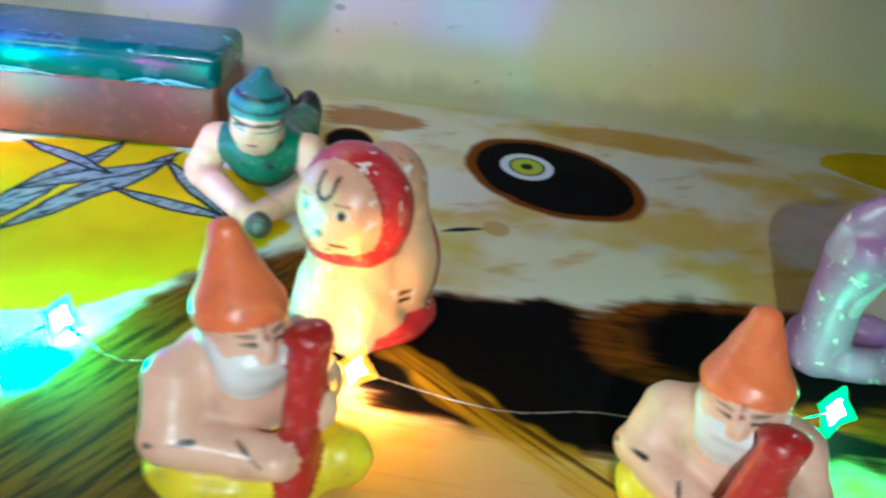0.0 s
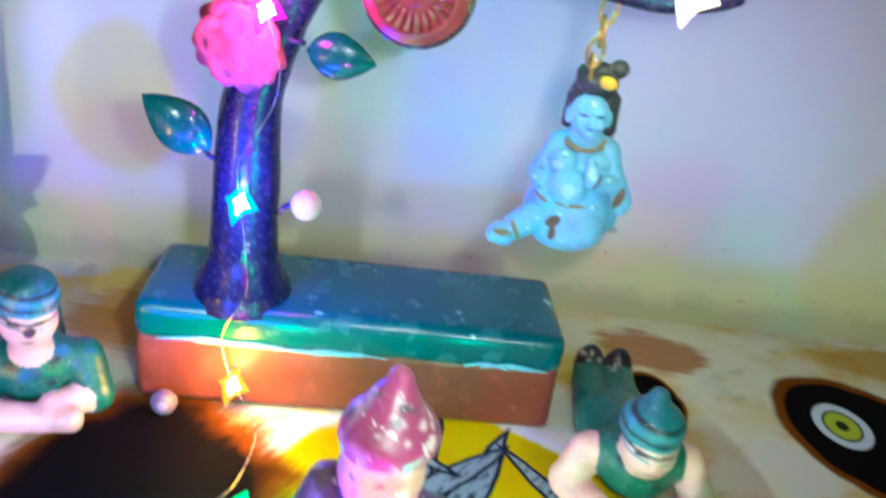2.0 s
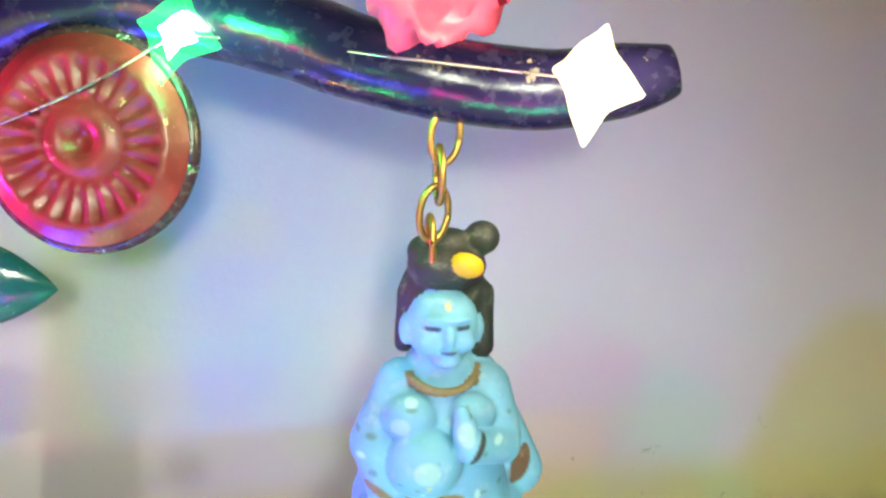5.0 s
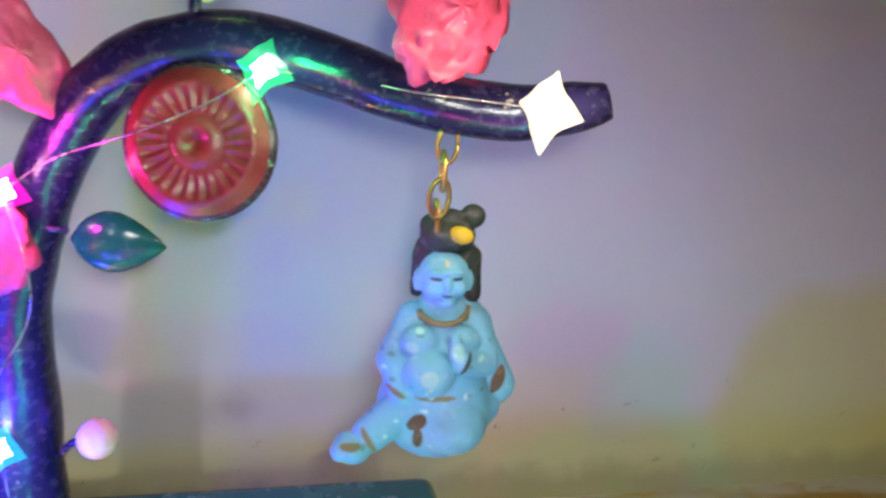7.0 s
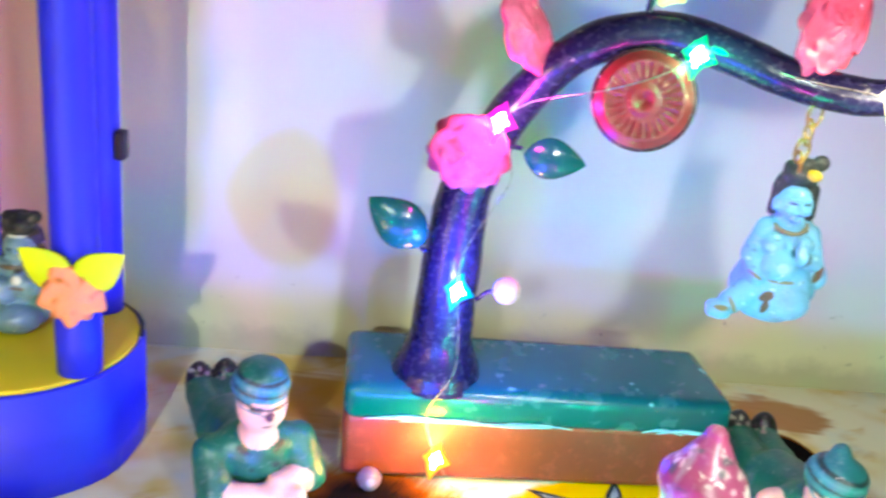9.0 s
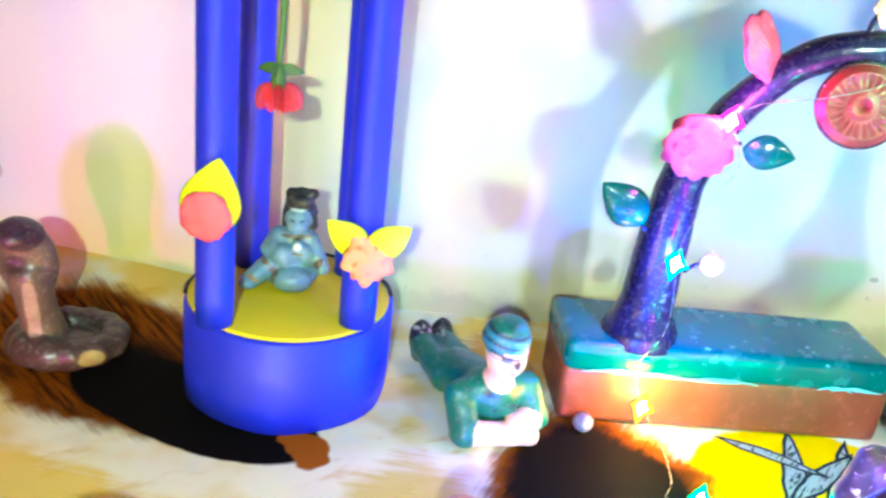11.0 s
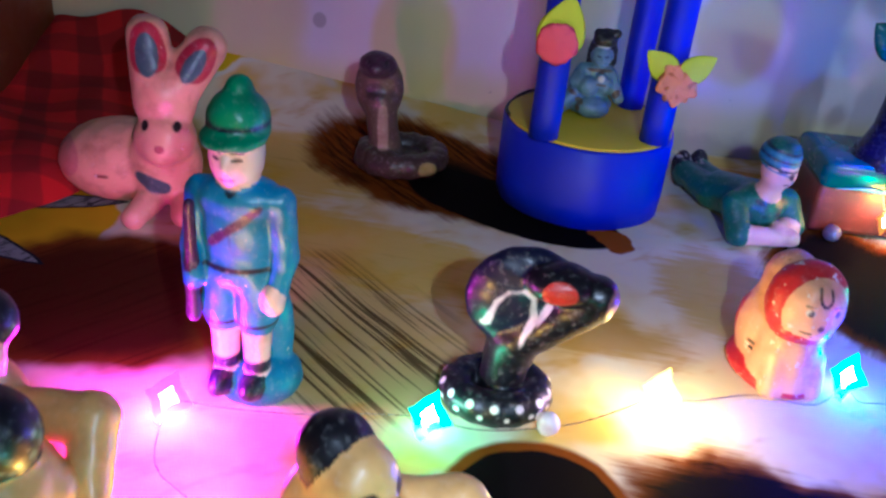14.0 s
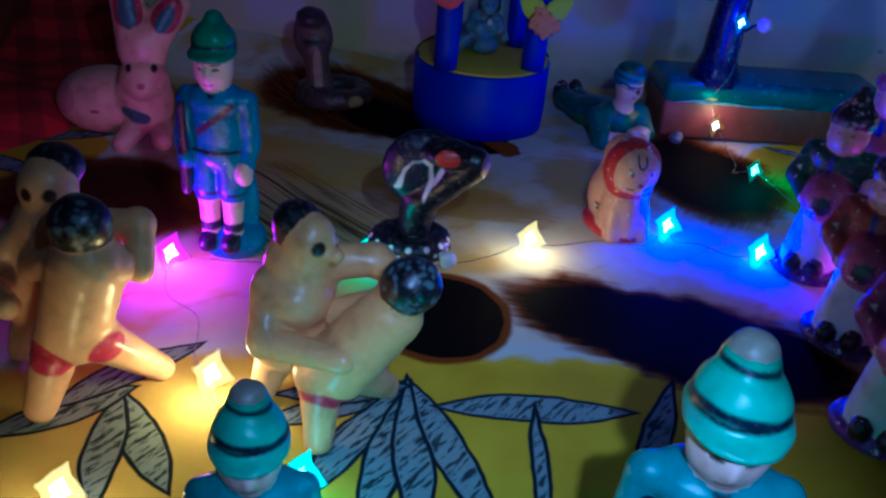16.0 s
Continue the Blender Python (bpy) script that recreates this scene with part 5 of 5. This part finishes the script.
black_cobra += [K((0.2, 0.2, 1.4), (0.6, -0.2, 5.0), 1.25, 1.6, BLACKISH), E((0.8, -0.3, 7.8), (3.3, 1.25, 3.2), NAVY, (0, 12, 0)), K((0.8, -0.6, 5.2), (4.4, -1.4, 8.6), 1.3, 1.35, BLACKISH), E((2.6, -1.5, 9.6), (2.0, 1.5, 1.1), BLACKISH),
                E((4.6, -1.7, 9.2), (1.1, 1.2, 1.0), BLACKISH), PE((2.3, -2.8, 9.6), (0.95, 1.0, 0.75), rgb(205, 50, 30)), PE((5.3, -2.0, 9.0), (0.6, 1.2, 0.9), rgb(150, 110, 90)), E((3.0, -2.6, 0.8), (0.7, 0.6, 0.8), WHITE)]
for pts in (((-1.7, 6.3), (-1.2, 6.6), (-0.8, 8.0), (-0.2, 8.7), (0.6, 8.9), (1.2, 8.5)), ((1.2, 8.5), (1.3, 7.2), (0.9, 6.0), (0.7, 5.3)), ((0.7, 5.3), (1.6, 6.8), (2.0, 8.2)), ((3.4, 8.4), (3.2, 7.2), (2.6, 6.0))):
    for (xa, za), (xb, zb) in zip(pts, pts[1:]):
        black_cobra.append(PK((xa, -1.7, za), (xb, -1.7, zb), 0.24, WHITE))
        black_cobra.append(PK((xa, -1.2, za), (xb, -1.2, zb), 0.24, WHITE))
figure("cobra_figurine", figure_mesh("cobra", black_cobra, M_PLASTIC, 0.09), "glossy black cobra with white hood markings", "figurine", stand(-0.517, 0.262), 4, 1.05, "clay cobras")
mauve_cobra = [K((0.5 + 2.5 * math.cos(0.42 * k), 0.5 + 1.9 * math.sin(0.42 * k), 0.85), (0.5 + 2.5 * math.cos(0.42 * (k + 1)), 0.5 + 1.9 * math.sin(0.42 * (k + 1)), 0.85), 0.85, 0.85, MAUVE) for k in range(-8, 7)]
mauve_cobra += [K((-1.8, -0.4, 0.9), (-1.9, -0.6, 4.4), 1.4, 1.25, MAUVE), K((-1.9, -0.6, 4.4), (-1.4, -0.7, 6.4), 1.25, 1.75, MAUVE), E((-0.8, -0.6, 7.4), (2.25, 0.95, 2.5), MAUVE, (8, 24, 0)), K((-0.2, -0.8, 8.6), (1.2, -1.2, 9.3), 1.2, 1.0, MAUVE),
                E((1.5, -1.6, 9.3), (0.95, 0.85, 0.8), rgb(104, 44, 140)), PK((-1.5, -1.9, 4.2), (-0.9, -1.8, 6.2), 0.45, rgb(206, 176, 204)), PK((-0.9, -1.7, 6.2), (0.0, -1.6, 8.6), 0.4, rgb(206, 176, 204)), PE((-2.9, -0.8, 7.2), (0.5, 1.2, 0.9), rgb(190, 160, 188))]
figure("cobra_figurine", figure_mesh("cobra", mauve_cobra, M_CHIPPED, 0.11), "mauve clay cobra with raised hood", "figurine", stand(0.394, 0.366), 4, 1.0, "clay cobras")
for pair, spot, labels in ((1, (-0.565, 0.046), ("sand-coloured toy wrestler with black hair gripping his rival", "sand-coloured toy wrestler bending forward in pink trunks")),
                           (2, (-0.725, 0.060), ("sand-coloured toy wrestler facing forward with black hair", "sand-coloured toy wrestler turned away in red trunks"))):
    for forms, label in zip(wrestlers_forms(pair), labels):
        figure("toy_wrestler", figure_mesh("wrestler", forms, M_PLASTIC, 0.13), label, "figurine", stand(*spot), 0, 1.0, "toy wrestlers")
figure("rabbit_figurine", figure_mesh("rabbit", rabbit_forms(), M_CLAY, 0.14), "peach clay rabbit with red-lined ears and slate bow", "figurine", stand(-0.818, 0.475), 10, 1.0)
figure("hanging_deity", figure_mesh("deity", hanging_forms(rgb(104, 172, 214), rgb(30, 38, 40), rgb(196, 160, 40)), M_CHALK, 0.06, 0.09, 0.012), "sky-blue seated deity figurine hanging from a chain", "figurine", (-0.005, 0.500, 0.1655), -4, 1.0)
figure("seated_deity", figure_mesh("deity", seated_forms(rgb(104, 140, 156), rgb(34, 36, 40), rgb(60, 60, 62)), M_CLAY, 0.11, 0.2), "grey-blue seated deity figurine on the drum top", "figurine", (-0.447, 0.602, 0.0766), 0, (0.98, 0.95, 0.88))
for at, colour, label in (((0.079, 0.452), rgb(70, 70, 60), "small dark olive clay ball"), ((-0.212, 0.555), rgb(110, 90, 110), "small grey clay ball")):
    figure("clay_ball", figure_mesh("clay_ball", [E((0, 0, 0.75), (0.8, 0.8, 0.8), colour), PE((0.1, -0.8, 0.9), (0.35, 0.3, 0.3), tuple(c * 1.8 for c in colour))], M_CLAY, 0.1), label, "ball", stand(*at), 0)


# ---- chain, hanging flower, cloth, cupboard ----
def link_ring(long, wide, r):
    pts = [(wide * math.cos(a), 0, long * math.sin(a)) for a in (2 * math.pi * k / 12 for k in range(13))]
    return tube(pts, r, 8, 2)


chain = thing("hanging_chain", "short brass chain from the arch to the deity", "chain", at=(-0.003, 0.4985, 0.2795))
for k, (dx, dz, ry) in enumerate(((0.0, 0.0, 0), (-0.0012, -0.0095, 90), (-0.0022, -0.019, 0), (-0.003, -0.0265, 90))):
    part("chain_link", shaped(link_ring(0.0068, 0.0036, 0.0009), pose(dx, 0, dz, 0, 6, ry)), M_BRASS, chain)


def red_flower():
    t = thing("hanging_flower", "red carnation on a green stem hanging upside down", "flower", at=(-0.458, 0.573, 0.222))
    rnd = random.Random(5)
    m = worn("red_petal", rgb(215, 50, 70), 0.55, rgb(240, 150, 150), 0.06, 0.3, 200)
    g = worn("green_stem", rgb(86, 120, 50), 0.6)
    for k in range(18):
        a, w = rnd.random() * 6.28, rnd.uniform(0.2, 1)
        part("petal", shaped(leaf_body(0.021, 0.007, 0.001, 6), pose(0.004 * w * math.cos(a), 0.004 * w * math.sin(a), 0.018, 0, 90 - 42 * w, math.degrees(a))), m, t)
    part("calyx", lathe([(0.006, 0.014), (0.005, 0.024), (0.002, 0.032)], 12), g, t, "green calyx")
    part("flower_stem", tube([(0, 0, 0.03), (0.002, 0, 0.07), (0.0, 0, 0.13), (0.001, 0, 0.2)], 0.0025, 8, 4), g, t, "thin green stem")
    for turn in (20, 150, 260):
        part("sepal", shaped(leaf_body(0.018, 0.004, 0.0008, 6), pose(0, 0, 0.028, 0, 10, turn)), g, t, "dark green sepal")


red_flower()


def cloth_material():
    p = Paint("red_plaid_cloth", rgb(204, 18, 12), 0.85)
    x, y, z = p.xyz()
    wob = p.noise(12, 2) * 2.0
    p.layer((x * 120 + y * 50 + wob).op("SINE").step(-0.1, 0.3) * 0.5, rgb(80, 6, 8))
    p.layer((y * 130 - x * 50 + wob).op("SINE").step(-0.1, 0.3) * 0.45, rgb(70, 6, 8))
    return p.done(p.noise(500, 2) + p.noise(40, 2), 0.001, 0.3)


def cloth_height(x, y):
    u, v = (x + 1.0 - 0.22 * (y - 0.5)) / 0.118, (y - 0.565) / 0.20
    ridge = max(0.0, 1 - (u * u * 0.8 + v * v * 0.7))
    fold = 0.5 + 0.5 * math.sin(34 * (x * 0.8 + y * 0.5) + 3 * noise.noise((x * 8, y * 8, 2)))
    return sheet_height(x, y) - 0.004 + 0.028 * ridge ** 0.6 + 0.014 * fold * min(1, ridge * 3) + 0.015 * noise.noise((x * 14, y * 14, 5)) * min(1, ridge * 3)


tagged(part("folded_cloth", grid_sheet(-1.17, -0.83, 0.34, 0.73, 100, 100, cloth_height), cloth_material()), "crumpled red plaid cloth heaped beside the wall", "cloth")


def cupboard():
    t = thing("wooden_cupboard", "brown wooden cupboard edge standing against the wall", "cupboard", at=(-1.235, 0.628, 0))
    part("body", box(0.44, 0.20, 0.9, (0, 0, 0.45), 0.004), M_WOOD, t)
    part("door", box(0.40, 0.016, 0.8, (0, -0.109, 0.46), 0.003), M_WOOD, t)


cupboard()

# ---- fairy lights ----
GREEN, BLUE, PINK = (0.0, 1.0, 0.32), (0.005, 0.02, 1.0), (1.0, 0.015, 0.75)
AMBER, WARM, CYAN = (1.0, 0.45, 0.03), (1.0, 0.58, 0.08), (0.0, 0.95, 0.62)
lights = thing("fairy_light_string", "coloured fairy lights on thin copper wire", "fairy lights")
BULBS = [((0.024, 0.474, 0.294), (1.0, 0.85, 0.6), 0.35), ((-0.065, 0.513, 0.301), GREEN, 0.25), ((-0.158, 0.543, 0.252), PINK, 0.6), ((-0.169, 0.553, 0.144), BLUE, 2.2),
         ((-0.170, 0.552, 0.024), AMBER, 0.8), ((-0.149, 0.462, 0.010), GREEN, 0.8), ((-0.09, 0.215, 0.012), PINK, 2.4), ((0.016, 0.325, 0.010), CYAN, 1.5), ((0.149, 0.308, 0.008), AMBER, 0.25), ((0.362, 0.306, 0.010), GREEN, 0.3)]
# The CYAN bulb at x -0.435 is unseen, added to light the striped soldier.
BULBS2 = [((-0.203, 0.279, 0.010), BLUE, 3.6), ((-0.279, 0.316, 0.012), BLUE, 4.0), ((-0.411, 0.276, 0.010), WARM, 1.5), ((-0.556, 0.226, 0.010), GREEN, 0.2),
          ((-0.708, 0.212, 0.012), PINK, 4.6), ((-0.641, 0.062, 0.012), WARM, 3.2), ((-0.570, -0.028, 0.014), CYAN, 0.35), ((-0.435, -0.115, 0.012), CYAN, 1.3), ((-0.699, -0.045, 0.012), WARM, 1.8)]


# See-through emission that paints the coloured halo of glare round a lit bulb.
def glare_material(tone, strength):
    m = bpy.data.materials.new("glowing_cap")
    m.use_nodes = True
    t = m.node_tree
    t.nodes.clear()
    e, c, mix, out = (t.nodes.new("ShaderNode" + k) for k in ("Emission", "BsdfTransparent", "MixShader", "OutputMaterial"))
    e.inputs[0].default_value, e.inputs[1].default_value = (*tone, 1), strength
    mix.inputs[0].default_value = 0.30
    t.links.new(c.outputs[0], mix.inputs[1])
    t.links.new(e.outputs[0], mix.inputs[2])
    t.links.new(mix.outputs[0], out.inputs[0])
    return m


def glare_star(r, stretch, n=32):
    """A four-pointed star copying lens glare, with slightly hollow sides, domed front and back."""
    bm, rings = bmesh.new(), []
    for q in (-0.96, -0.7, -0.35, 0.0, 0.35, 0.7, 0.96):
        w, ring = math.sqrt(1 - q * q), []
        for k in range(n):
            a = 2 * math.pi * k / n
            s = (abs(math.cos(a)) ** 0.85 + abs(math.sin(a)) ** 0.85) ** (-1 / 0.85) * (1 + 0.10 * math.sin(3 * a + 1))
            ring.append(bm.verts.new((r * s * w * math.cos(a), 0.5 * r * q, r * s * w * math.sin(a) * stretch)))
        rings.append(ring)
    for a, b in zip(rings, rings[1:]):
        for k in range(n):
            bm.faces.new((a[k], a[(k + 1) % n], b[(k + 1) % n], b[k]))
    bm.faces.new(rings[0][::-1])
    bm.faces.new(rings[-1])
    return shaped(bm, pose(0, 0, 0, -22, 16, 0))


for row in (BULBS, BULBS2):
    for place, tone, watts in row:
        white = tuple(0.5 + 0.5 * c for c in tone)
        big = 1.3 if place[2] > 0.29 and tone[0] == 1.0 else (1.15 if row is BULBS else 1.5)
        # Whitened star core and tinted shell imitate the overexposed glare of a small bulb.
        bulb = part("bulb", shaped(glare_star(0.0040 * big, 1.4), Matrix.Translation(place)), glow("lit_core", white, 160.0), lights)
        part("bulb_cap", shaped(glare_star((0.0086 if row is BULBS else 0.0094) * big, 1.3), Matrix.Translation(place)), glare_material((0.0, 0.5, 1.0) if tone is BLUE else tone, 40.0 if row is BULBS2 else (9.0 if big > 1.2 else 5.0)), bulb, "translucent coloured cap")
        lamp = bpy.data.lights.new("bulb_light", "POINT")
        lamp.energy, lamp.color, lamp.shadow_soft_size = watts, tone, 0.006
        new("bulb_light", lamp).location = Vector(place) + (Vector((0, -0.009 if tone is BLUE else -0.018, 0.0)) if place[2] > 0.1 else Vector((0, -0.010, 0.012)))
    rnd = random.Random(len(row))
    for (a, _, _), (b, _, _) in zip(row, row[1:]):
        a, b = Vector(a), Vector(b)
        pts = [a]
        for k in (1, 2, 3):
            q = a.lerp(b, k / 4) + Vector((rnd.uniform(-1, 1), rnd.uniform(-1, 1), 0)) * 0.012
            low = sheet_height(q.x, q.y) + 0.002
            q.z = max(low, q.z - (0.02 if min(a.z, b.z) < 0.1 and max(a.z, b.z) < 0.05 else 0.0))
            pts.append(q)
        part("wire", tube(pts + [b], 0.00035, 5, 4), M_WIRE, lights, "thin copper wire")
